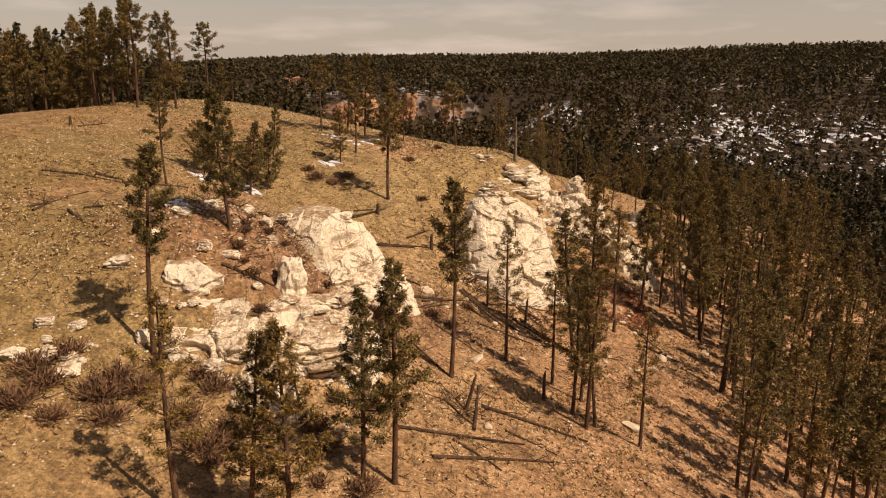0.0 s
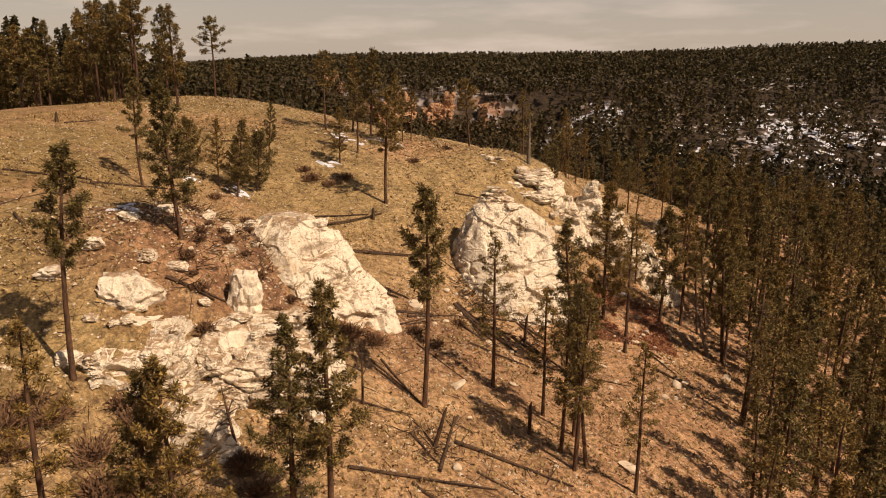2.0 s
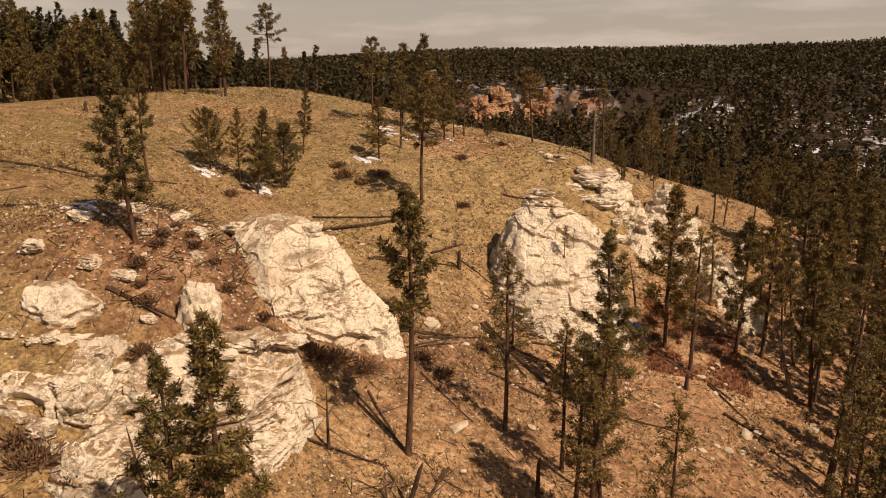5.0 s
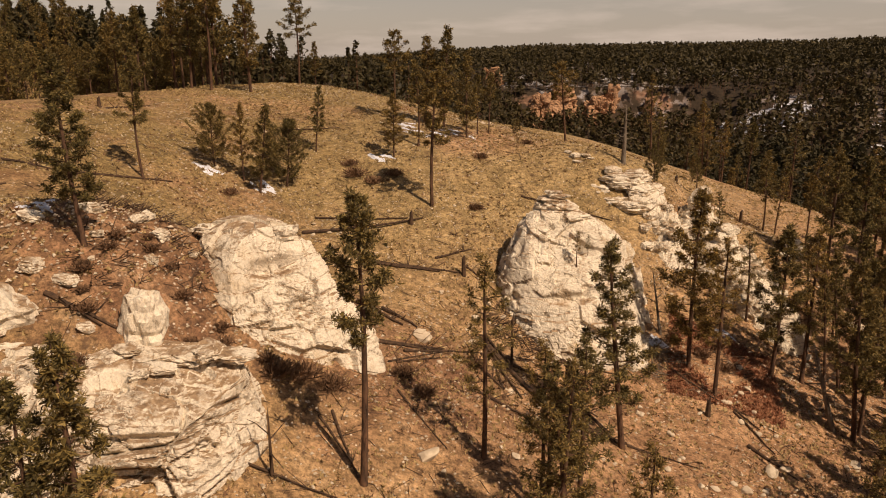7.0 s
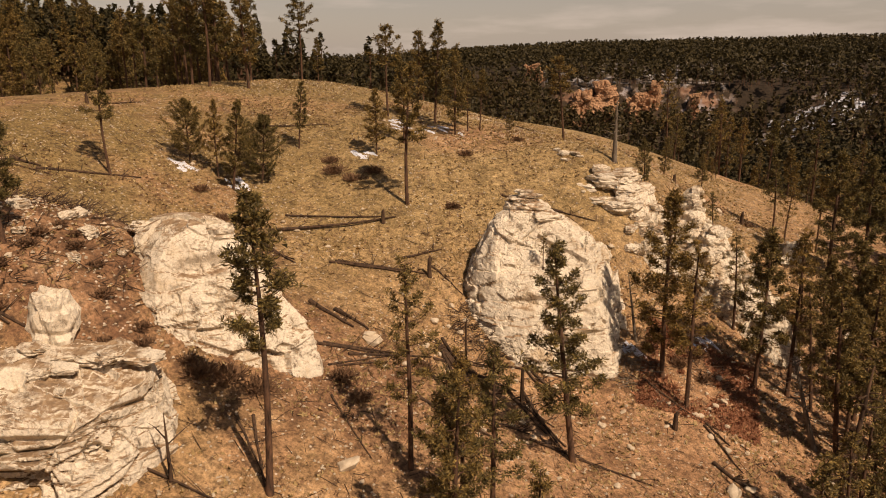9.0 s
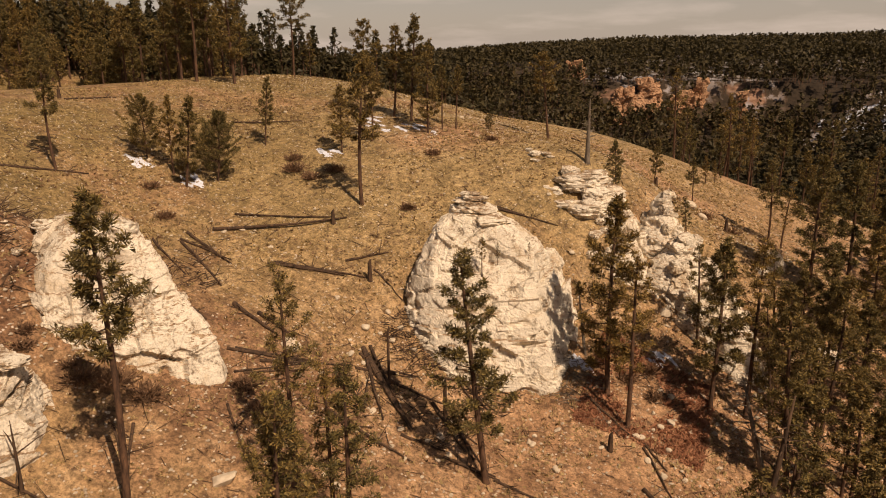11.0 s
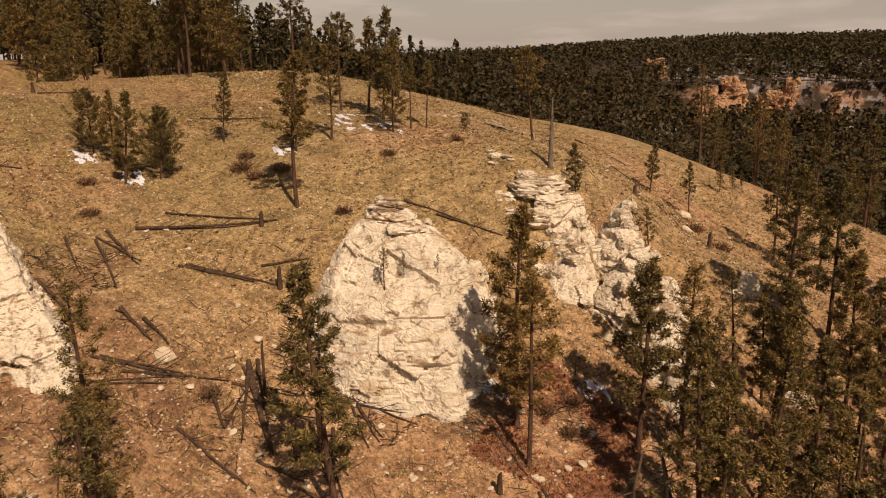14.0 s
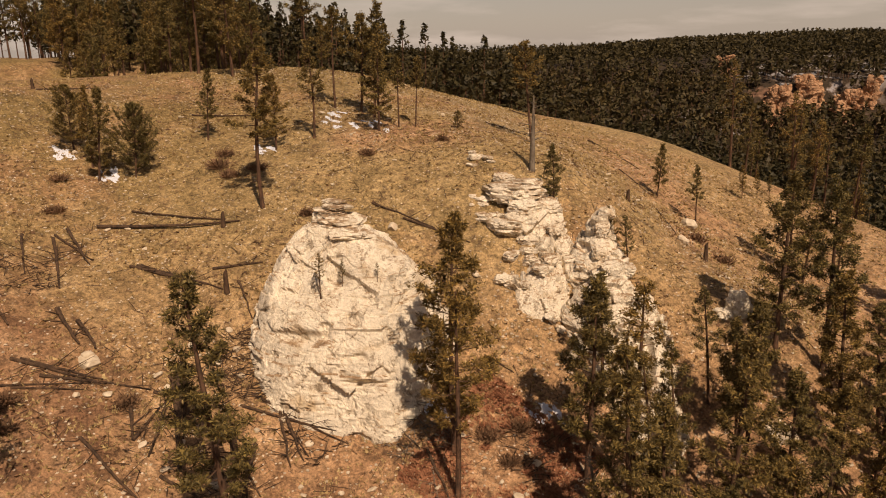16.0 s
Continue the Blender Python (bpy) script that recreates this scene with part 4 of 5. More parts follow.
# the wooded slope falling to the canyon
def slope_edge(y):
    """How far to the east the open hillside reaches."""
    if y < 60:
        return 15 + 0.40 * (y - 32)
    if y < 70:
        return 26.5
    if y < 96:
        return 32.0
    return float(np.interp(y, (96, 101, 108, 110, 113.5, 118), (36, 38, 33, 27, 21, 8)))


for many, west, east, south, north, gap in ((80, 14, 46, 32, 60, 2.6), (80, 26, 46, 60, 96, 2.2), (56, 6, 52, 90, 128, 2.9)):
    count, tries = 0, 0
    while count < many and tries < 9000:
        tries += 1
        x, y = grove.uniform(west, east), grove.uniform(south, north)
        if x < slope_edge(y) or crowded(x, y, gap):
            continue
        pine(x, y, grove.uniform(7.0, 11.5), grove.choice(("full", "high", "high", "sparse", "sparse", "sparse")), lean_of(0.05), group="pines falling to the canyon", detail="_mid")
        count += 1


# ---- the forest across the valley, as one growth ----
SNOWFIELDS = ((162, 326, 78, 80), (62, 378, 24, 34))


def far_forest(name, label, seed, count, near_r, far_r, clumps, size, box=None, stand=None, spread=1.0):
    r = np.random.RandomState(seed)
    rad = np.sqrt(r.uniform(near_r ** 2, far_r ** 2, count * 2))
    az = np.radians(r.uniform(-52, 40, count * 2))
    x, y = 10 + rad * np.sin(az), 20 + rad * np.cos(az)
    keep = np.hypot((x + 5) / 60, (y - 66) / 60) > 1.0
    keep &= ~((y < 150) & (x < 34) & (x > -24)) & ~((x <= -24) & (y < 100))
    if box:
        x, y = r.uniform(box[0], box[1], count * 2), r.uniform(box[2], box[3], count * 2)
        keep = stand(x, y)
        rad = np.hypot(x - 10, y - 20)
    # openings: snowfields and rock among the trees
    gap = fbm(x / 38, y / 38, 0.5, 77, 2)
    keep &= (gap < 0.5) | (rad < 230) | (rad > 450)
    # thin stands over the snowfields
    for sx, sy, rx, ry in SNOWFIELDS:
        over = np.hypot((x - sx) / rx, (y - sy) / ry)
        keep &= (over > 1) | (r.uniform(0, 1, len(x)) < 0.34)
    x, y = x[keep][:count], y[keep][:count]
    rad = np.hypot(x - 10, y - 20)
    z = land(x, y)
    h = r.uniform(7, 12.5, len(x))
    n = len(x)
    # crowns of loose needle sprays
    u = r.uniform(0, 1, (n, clumps)) ** 0.85
    base = r.uniform(0.14, 0.4, (n, 1))
    wid = spread * (h * r.uniform(0.13, 0.19, n))[:, None] * (1 - u) ** 0.7 * np.minimum(1, 0.5 + u * 3)
    a = r.uniform(0, 6.283, (n, clumps))
    rr = wid * np.sqrt(r.uniform(0.1, 1, (n, clumps)))
    cx, cy = x[:, None] + rr * np.cos(a), y[:, None] + rr * np.sin(a)
    cz = z[:, None] + h[:, None] * (base + (1 - base) * u)
    c = np.stack([cx, cy, cz], -1).reshape(-1, 3)
    m = len(c)
    s = size * r.uniform(0.6, 1.3, m)[:, None]
    d1 = r.normal(size=(m, 3)) * (1, 1, 0.8)
    d2 = r.normal(size=(m, 3)) * (1, 1, 0.8)
    d1 /= np.linalg.norm(d1, axis=1)[:, None]
    d2 /= np.linalg.norm(d2, axis=1)[:, None]
    tri = np.stack([c + d1 * s, c + d2 * s, c - (d1 + d2) * s * 0.7], 1).reshape(-1, 3)
    ob = new(name, mesh_of(name, tri, np.arange(m * 3).reshape(-1, 3), SHADED_FAR_NEEDLES))
    tagged(ob, label, "forest", kind="stuff")
    # the trunks of the nearer ones
    few = rad < 420
    x, y, z, h = x[few], y[few], z[few], h[few]
    n = len(x)
    if not n:
        return
    k = np.arange(3) * 2.0944
    ring = np.stack([np.cos(k), np.sin(k)], -1) * 0.16
    lo = np.stack([x[:, None] + ring[None, :, 0], y[:, None] + ring[None, :, 1], np.repeat((z - 0.3)[:, None], 3, 1)], -1)
    hi = np.stack([x[:, None] + 0.4 * ring[None, :, 0], y[:, None] + 0.4 * ring[None, :, 1], np.repeat((z + h * 0.85)[:, None], 3, 1)], -1)
    v = np.concatenate([lo, hi], 1).reshape(-1, 3)
    b = (np.arange(n) * 6)[:, None]
    f = np.concatenate([np.concatenate([b + i, b + (i + 1) % 3, b + 3 + (i + 1) % 3, b + 3 + i], 1) for i in range(3)])
    part("trunks", mesh_of("far_trunks", v, f, BARK), ob, "dark pine trunks")


def behind_grove(x, y):
    return (y > 104) & (x < 4 - 0.458 * (y - 8.7)) & (y < 36 - 0.847 * (x - 32.3))


def down_slope(x, y):
    edge = np.interp(y, (60, 70, 96, 112, 130, 150), (52, 52, 54, 38, 26, 18))
    return x > edge


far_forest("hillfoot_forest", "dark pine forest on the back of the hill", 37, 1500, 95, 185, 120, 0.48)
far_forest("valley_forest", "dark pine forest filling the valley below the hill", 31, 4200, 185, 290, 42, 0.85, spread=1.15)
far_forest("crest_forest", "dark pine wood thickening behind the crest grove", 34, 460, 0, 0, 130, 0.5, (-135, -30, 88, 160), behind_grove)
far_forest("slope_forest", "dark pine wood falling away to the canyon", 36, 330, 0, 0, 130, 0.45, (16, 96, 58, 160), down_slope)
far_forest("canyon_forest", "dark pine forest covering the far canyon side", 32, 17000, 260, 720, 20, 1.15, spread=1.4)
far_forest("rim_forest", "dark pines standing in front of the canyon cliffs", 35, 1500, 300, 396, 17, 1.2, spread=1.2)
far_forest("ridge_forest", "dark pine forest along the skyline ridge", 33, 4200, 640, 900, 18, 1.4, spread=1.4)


# ---- fallen logs, stumps and snags ----
log_rng = random.Random(41)


def fallen_log(x0, y0, x1, y1, r=0.14, label="", lift=0.0, mat=None, stubs=6):
    pts, n, r = [], 5, r * 0.66
    for k in range(n + 1):
        f = k / n
        x, y = x0 + (x1 - x0) * f, y0 + (y1 - y0) * f
        pts.append(Vector((x + log_rng.uniform(-.05, .05), y + log_rng.uniform(-.05, .05), ground_z(x, y))))
    # rest along the straight line that just clears the ground
    for k in range(1, n):
        line = pts[0].lerp(pts[n], k / n)
        pts[k].z = 0.5 * pts[k].z + 0.5 * line.z
    for p in pts:
        p.z += r * 0.75
    pts[n].z += lift
    v, f = [], []
    tube(v, f, pts, [r * (1 - 0.12 * k) for k in range(n + 1)], 8)
    ob = new("fallen_log", mesh_of("fallen_log", v, f, mat or DEADWOOD, False))
    tagged(ob, label or "charred brown pine log lying on dry grass", "log", "fallen logs")
    for _ in range(stubs):
        k = log_rng.randrange(1, n)
        a = log_rng.uniform(0, 6.283)
        d = Vector((math.cos(a), math.sin(a), log_rng.uniform(0.05, 0.7))) * log_rng.uniform(0.35, 1.5)
        sv, sf = [], []
        tube(sv, sf, [pts[k], pts[k] + d], [r * 0.32, r * 0.1], 4)
        part("branch_stub", mesh_of("branch_stub", sv, sf, mat or DEADWOOD), ob)
    return ob


fallen_log(-12.5, 59.4, -5.6, 65.2, 0.2)
fallen_log(-12.8, 62, -6.6, 64.9, 0.13)
fallen_log(-7, 58.9, -1.5, 60.7, 0.18)
fallen_log(-3.4, 61.4, -1.4, 63.5, 0.16)
fallen_log(1.7, 55.2, 5.9, 52.3, 0.22)
fallen_log(1.3, 55.2, 2.9, 54.3, 0.14)
fallen_log(1.8, 52.7, 3.5, 51.7, 0.17)
fallen_log(3.5, 51.7, 2.4, 54.2, 0.14)
fallen_log(-1.9, 50.4, 1.5, 54, 0.14)
fallen_log(1.7, 54, 4.2, 56.3, 0.14)
fallen_log(4.4, 57, 9.2, 60, 0.12)
fallen_log(5.7, 58.5, 8.4, 57.4, 0.14)
fallen_log(6.9, 55.3, 9.5, 53.1, 0.14)
fallen_log(8.2, 52.2, 10.4, 52.8, 0.14)
fallen_log(3.3, 71.2, 7.8, 72.1, 0.14)
fallen_log(-8.9, 50.7, -5.6, 50.8, 0.2)
fallen_log(-8.5, 50.1, -5.6, 50.4, 0.13)
fallen_log(-13.7, 55.3, -9.4, 53.4, 0.13)
fallen_log(-12.7, 56.7, -8.5, 54.8, 0.16)
fallen_log(-13, 56.9, -9.2, 57.2, 0.13)
fallen_log(-4.5, 45.9, -2.2, 48.5, 0.13)
fallen_log(12.7, 61.5, 15.6, 59.8, 0.15)
fallen_log(16.5, 59.6, 17.9, 58.3, 0.12)
fallen_log(-76.8, 97.1, -68.8, 92.9, 0.18)
fallen_log(-33.9, 66.3, -33.4, 71.3, 0.14)
fallen_log(-22.5, 73.8, -17.7, 77.5, 0.13)
fallen_log(1.2, 55.7, 5.9, 52.5, 0.2)
fallen_log(2.6, 55.1, 4.2, 56.5, 0.14)
fallen_log(3.3, 54.7, 6, 55.9, 0.17)
fallen_log(5.6, 55.5, 8.4, 53.4, 0.2)
fallen_log(6.6, 55.1, 8.6, 54.6, 0.14)
fallen_log(4.3, 57.8, 9.3, 59.5, 0.12)
fallen_log(5.6, 58.4, 8.2, 56.7, 0.14)
fallen_log(5.7, 51.6, 7.7, 52.5, 0.14)
fallen_log(-3.5, 49.9, -0.1, 52.3, 0.15)
fallen_log(-1.8, 49.1, -0.1, 51.6, 0.11)
fallen_log(-11.7, 56.3, -7.6, 54.4, 0.17)
fallen_log(-5.9, 53.3, -2.8, 52.8, 0.22)
fallen_log(-1.4, 61.7, 1.2, 60.5, 0.12)
fallen_log(-7.1, 58.8, -2.7, 60.1, 0.18)
fallen_log(-4.4, 53.7, -2, 53.3, 0.2)
fallen_log(-3.3, 50.2, -0.2, 52.5, 0.15)
fallen_log(-2.2, 48.8, -0.1, 52.2, 0.1)
fallen_log(-13.3, 57.9, -8.9, 56.8, 0.17)
fallen_log(-12.9, 37.7, -9.9, 38.5, 0.17)
fallen_log(-23.9, 51.6, -21.1, 57.3, 0.16)
fallen_log(5, 58.6, 8.3, 57.7, 0.12)
fallen_log(6.3, 56.2, 10, 52, 0.17)
fallen_log(7.8, 52, 10.6, 52.6, 0.12)
fallen_log(10.4, 52.4, 14.1, 52.3, 0.12)
fallen_log(16.5, 59.3, 18.6, 56.3, 0.12)
fallen_log(17, 56.2, 19.6, 54.5, 0.18)
fallen_log(-3, 42.2, -0.3, 40.2, 0.1)
fallen_log(-2.9, 32.8, 4.1, 34.4, 0.15)
fallen_log(-1, 31, 5.7, 33.4, 0.17)
fallen_log(1.2, 34.6, 1.8, 39.9, 0.16)
fallen_log(1.9, 40, 1.2, 34.8, 0.12)
fallen_log(-0.4, 37, 1.2, 35.1, 0.12)
fallen_log(1.9, 37.4, 8, 36.5, 0.18)
fallen_log(1.2, 55.6, 4.6, 51.8, 0.17)
fallen_log(-2.7, 42.9, -0.2, 39.9, 0.12)
fallen_log(-23.4, 42.3, -18.8, 37.3, 0.15)
fallen_log(-25.4, 42, -24.2, 46.9, 0.14)
fallen_log(-22.6, 42.7, -20.5, 43.4, 0.12)
fallen_log(-28.5, 49.3, -25.3, 50.5, 0.14)
fallen_log(0, 33.1, 2.5, 31.3, 0.12)
fallen_log(3, 35.4, 5.8, 34.2, 0.1)
fallen_log(-12, 31.5, -10.1, 31.1, 0.18)
fallen_log(-12.7, 37.8, -10.6, 38.1, 0.17)
fallen_log(1.4, 56.1, 4.8, 53.3, 0.17)
fallen_log(2.4, 50, 7, 50.2, 0.14)
fallen_log(-0.9, 46.7, 2.4, 44.3, 0.1)
fallen_log(-7.4, 58.5, -4.1, 59.7, 0.15)
fallen_log(-27.2, 49.6, -23, 51.7, 0.14)
fallen_log(-25.7, 51.4, -24.1, 52.1, 0.18)
fallen_log(-25.9, 42.4, -24.9, 43.8, 0.12)
fallen_log(7.1, 95.5, 10.8, 93.3, 0.1)
fallen_log(0.8, 102.1, 7.5, 99, 0.14)
fallen_log(-3.7, 90.5, -0.5, 92.4, 0.12)
fallen_log(-13.1, 109.6, -7, 106.8, 0.12)
fallen_log(0.7, 71.1, 5.4, 71.7, 0.14)
fallen_log(12.4, 67.6, 13.8, 67.8, 0.12)
fallen_log(12.8, 89.6, 16, 85.8, 0.09)
fallen_log(-6.2, 37.2, -0.4, 38.4, 0.11, "long grey-brown log propped on the buttress", 0.1)
fallen_log(13.5, 60.9, 15.2, 59.3, 0.07, "pale barkless log at the edge of shade", 0.1, GREYWOOD)


def stump(x, y, h, r=0.14, label="charred broken pine stump on the slope", mat=None, lean=(0, 0)):
    v, f = [], []
    z = ground_z(x, y)
    top = Vector((lean[0], lean[1], h))
    tube(v, f, [Vector((0, 0, -0.3)), Vector((0, 0, 0.15)), top * 0.5, top * 0.9, top + Vector((0.06, 0.02, 0.1))], [r * 1.5, r * 1.15, r, r * 0.85, r * 0.3], 8)
    ob = new("stump", mesh_of("stump", v, f, mat or DEADWOOD))
    ob.location = (x, y, z)
    return tagged(ob, label, "stump", "broken stumps")


def snag(x, y, h, r=0.17, branches=22, lean=(0, 0), label="bare grey dead pine with broken limbs", mat=None):
    rng = random.Random(int(x * 31 + y * 7))
    mat = mat or GREYWOOD
    ob = new("dead_pine", None)
    v, f = [], []
    hs = [-0.4, 0, 0.3 * h, 0.6 * h, 0.85 * h, h]
    sp = [Vector((lean[0] * k / h, lean[1] * k / h, k)) for k in hs]
    tube(v, f, sp, [r * 1.3, r * 1.1, r * 0.85, r * 0.6, r * 0.38, r * 0.12], 8)
    part("trunk", mesh_of("snag_trunk", v, f, mat, True), ob)
    for _ in range(branches):
        k = rng.uniform(0.3, 0.97)
        p = Vector((lean[0] * k, lean[1] * k, h * k))
        a, ln = rng.uniform(0, 6.283), rng.uniform(0.5, 1.7) * (1.25 - k) * max(h, 9) / 7
        bv, bf = [], []
        tube(bv, bf, [p, p + Vector((math.cos(a) * ln * .6, math.sin(a) * ln * .6, ln * rng.uniform(0, .3))), p + Vector((math.cos(a) * ln, math.sin(a) * ln, ln * rng.uniform(-.25, .35)))], [0.04, 0.025, 0.008], 4)
        part("branch", mesh_of("snag_branch", bv, bf, mat), ob)
    ob.matrix_basis = pose(x, y, ground_z(x, y))
    return tagged(ob, label, "dead tree", "standing dead pines")


snag(8.1, 78.9, 4.9, 0.2, 16, label="weathered dead snag behind the layered ledge")
snag(22.0, 51.2, 10.2, 0.22, 34, (1.0, 1.2), "leaning dead pine bristling with bare limbs", DEADWOOD)
snag(22.6, 61.4, 5.5, 0.17, 46, (-1.6, 0.6), "fallen-over silver dead pine tangled at the slope")
snag(11.9, 64.4, 4.5, 0.1, 10, (-0.8, 0.6), "silver dead sapling in the shade of the dome")
snag(-3.0, 37.9, 3.0, 0.08, 3, label="thin bare dead stem beside the buttress", mat=DEADWOOD)
snag(-7.6, 31.6, 3.0, 0.08, 6, (-0.5, 0), "bare dead sapling below the buttress", DEADWOOD)
stump(-6.2, 64.4, 0.9)
stump(-1.2, 60.7, 1.3)
stump(0.9, 36.6, 2.0, 0.1, "splintered pole in a heap of deadwood", lean=(0.5, 0.2))
stump(6.0, 40.6, 1.9, 0.1)
stump(14.9, 58.2, 1.0)
stump(-34.6, 66.4, 0.8)
stump(3.4, 54.6, 3.3, 0.075, "tall thin burnt pole standing in grass")
stump(6.6, 55.0, 2.6, 0.11, "burnt broken pole standing in grass", lean=(0.1, -0.3))
stump(12.7, 84.4, 0.7)
stump(18.5, 84.0, 1.1)


def brush_pile(x, y, rad, count, label, mat=None):
    rng = random.Random(int(x * 13 + y * 5))
    v, f = [], []
    for _ in range(count):
        a, d = rng.uniform(0, 6.283), rad * math.sqrt(rng.random())
        px, py = x + d * math.cos(a), y + d * math.sin(a)
        b, ln = rng.uniform(0, 6.283), rng.uniform(0.5, 1.3)
        z = ground_z(px, py)
        p = Vector((px, py, z + 0.02))
        tube(v, f, [p, p + Vector((math.cos(b) * ln, math.sin(b) * ln, rng.uniform(0.05, 0.6)))], [0.03, 0.01], 3)
    return tagged(new("brush_pile", mesh_of("brush_pile", v, f, mat or DEADWOOD)), label, "brush", kind="stuff")


brush_pile(3.0, 58.6, 1.9, 300, "heap of dead branches against the dome")
brush_pile(7.6, 58.6, 1.6, 60, "dead branches strewn below the dome")
brush_pile(0.8, 36.6, 1.6, 70, "jackstraw heap of dead poles")
brush_pile(-9.8, 52.8, 2.2, 110, "dead branches strewn behind the spur")
brush_pile(-9.9, 43.5, 1.6, 70, "dead branches hanging over the spur")
brush_pile(-13.5, 46.5, 2.4, 90, "dead branches on the spur crest")
brush_pile(11.8, 62.2, 1.8, 90, "dead branches in the shade of the dome", GREYWOOD)
brush_pile(16.8, 64.8, 1.6, 60, "dead twigs among red scrub")
brush_pile(-15.6, 45.0, 2.2, 110, "dark brush along the edge of the spur")
brush_pile(-12.2, 40.6, 1.8, 60, "dead sticks between boulders on the spur")
brush_pile(5.2, 53.2, 2.6, 90, "scattered dead twigs on the slope")


def shrub(x, y, h, label="dry leafless brown shrub", mat=None):
    rng = np.random.RandomState(int(abs(x * 97 + y * 31)) % 9999)
    n = 420
    d = rng.normal(size=(n, 3))
    d[:, 2] = np.abs(d[:, 2]) + 0.3
    d /= np.linalg.norm(d, axis=1)[:, None]
    root = rng.normal(size=(n, 3)) * (h * 0.28, h * 0.28, 0)
    mid = root + d * h * rng.uniform(0.3, 1.0, n)[:, None] * (0.9, 0.9, 0.8)
    e = np.cross(d, rng.normal(size=(n, 3)))
    e /= np.linalg.norm(e, axis=1)[:, None]
    tri = np.stack([root, mid + e * 0.03, mid - e * 0.03], 1).reshape(-1, 3)
    ob = new("shrub", mesh_of("shrub", tri, np.arange(n * 3).reshape(-1, 3), mat or SCRUB))
    ob.location = (x, y, ground_z(x, y) - 0.05)
    return tagged(ob, label, "shrub", "dry shrubs")


for sx, sy, sh in ((-4.6, 43.6, 1.1), (-3.4, 44.4, 1.0), (-5.4, 42.7, 1.0), (-10.8, 68.6, 0.9), (-12.6, 69.0, 1.1), (-9.6, 70.2, 0.9), (-13.6, 70.4, 0.8), (16.4, 88.6, 0.9), (18.8, 87.0, 0.9), (1.6, 52.6, 0.7), (-1.2, 48.4, 0.8), (0.2, 47.6, 0.7),
                   (-2.2, 68.0, 0.7), (-3.6, 75.4, 0.7), (-0.6, 80.4, 0.6), (-15.4, 58.2, 0.7), (-18.6, 60.2, 0.7), (-12.4, 28.6, 1.3), (-14.6, 29.6, 1.2), (-16.0, 28.6, 1.4), (-9.4, 29.4, 1.2), (-11.0, 27.0, 1.3), (14.6, 64.0, 0.8), (15.6, 65.6, 0.9), (16.2, 63.6, 0.7), (-6.2, 33.2, 0.7), (-4.6, 33.6, 0.6), (-10.6, 36.4, 0.7), (-11.4, 38.2, 0.6)):
    shrub(sx, sy, sh)
shrub_rng = random.Random(91)
for _ in range(26):
    shrub(shrub_rng.uniform(13, 18.5), shrub_rng.uniform(61.5, 66.5), shrub_rng.uniform(0.22, 0.42), "low rust-red shrub below the dome", RED_SCRUB)
for _ in range(22):
    shrub(shrub_rng.uniform(-20, -4), shrub_rng.uniform(26, 31.5), shrub_rng.uniform(0.5, 1.3), "leggy brown scrub at the hill foot")
for _ in range(14):
    shrub(shrub_rng.uniform(-14, -6), shrub_rng.uniform(38.5, 43), shrub_rng.uniform(0.3, 0.6), "low dry scrub between the crags")


# ---- loose stones ----
def stone_mesh(seed):
    bm = bmesh.new()
    bmesh.ops.create_icosphere(bm, subdivisions=2, radius=0.5)
    rng = random.Random(seed)
    sq = Vector((rng.uniform(0.8, 1.3), rng.uniform(0.7, 1.1), rng.uniform(0.5, 0.75)))
    for v in bm.verts:
        k = 1 + 0.35 * noise.noise(v.co * 2.2 + Vector((seed * 3.1, 0, 0)))
        v.co = v.co * k
    # split flat along a few planes
    for _ in range(9):
        nrm = Vector((rng.gauss(0, 1), rng.gauss(0, 1), rng.gauss(0, 1))).normalized()
        cut = rng.uniform(0.26, 0.40)
        for v in bm.verts:
            over = v.co.dot(nrm) - cut
            if over > 0:
                v.co -= nrm * over
    for v in bm.verts:
        v.co = Vector((v.co.x * sq.x, v.co.y * sq.y, v.co.z * sq.z)) * 1.15
    me = bpy.data.meshes.new("stone")
    bm.to_mesh(me)
    bm.free()
    me.materials.append(STONE)
    return me


STONES = [stone_mesh(k) for k in range(6)]
stone_rng = random.Random(51)


def stone(x, y, size, label="pale limestone block lying on the slope"):
    ob = new("stone", STONES[stone_rng.randrange(6)])
    ob.matrix_basis = pose(x, y, ground_z(x, y) + size * 0.15, stone_rng.uniform(-20, 20), stone_rng.uniform(-20, 20), stone_rng.uniform(0, 360)) @ Matrix.Scale(size, 4)
    return tagged(ob, label, "stone", "loose stones")


stone(-1.5, 52.6, 1.0, "angular white limestone block in dry grass")
stone(1.9, 43.2, 1.0, "flat cream limestone block on red soil")
stone(-1.7, 52.7, 0.9)
stone(0.5, 57.1, 0.5)
stone(3.9, 51.9, 0.35)
stone(13.6, 63.2, 0.4)
stone(7.9, 58.2, 0.4)
stone(2, 57.5, 0.4)
stone(7, 58.8, 0.3)
stone(26.6, 73.8, 0.9)
stone(15.8, 70.7, 0.9)
stone(17.5, 62.2, 0.6)
stone(17.2, 64.5, 0.5)
stone(22, 68, 0.5)
stone(18.1, 54.2, 0.9)
stone(18.9, 55, 0.7)
stone(23.3, 58.3, 0.6)
stone(0.7, 52.2, 0.4)
stone(0.9, 59.1, 0.5)
stone(2, 58.7, 0.4)
stone(3.4, 60, 0.3)
stone(3.2, 70.2, 0.8)
stone(-5.3, 31.5, 0.5)
stone(2.1, 35.3, 0.5)
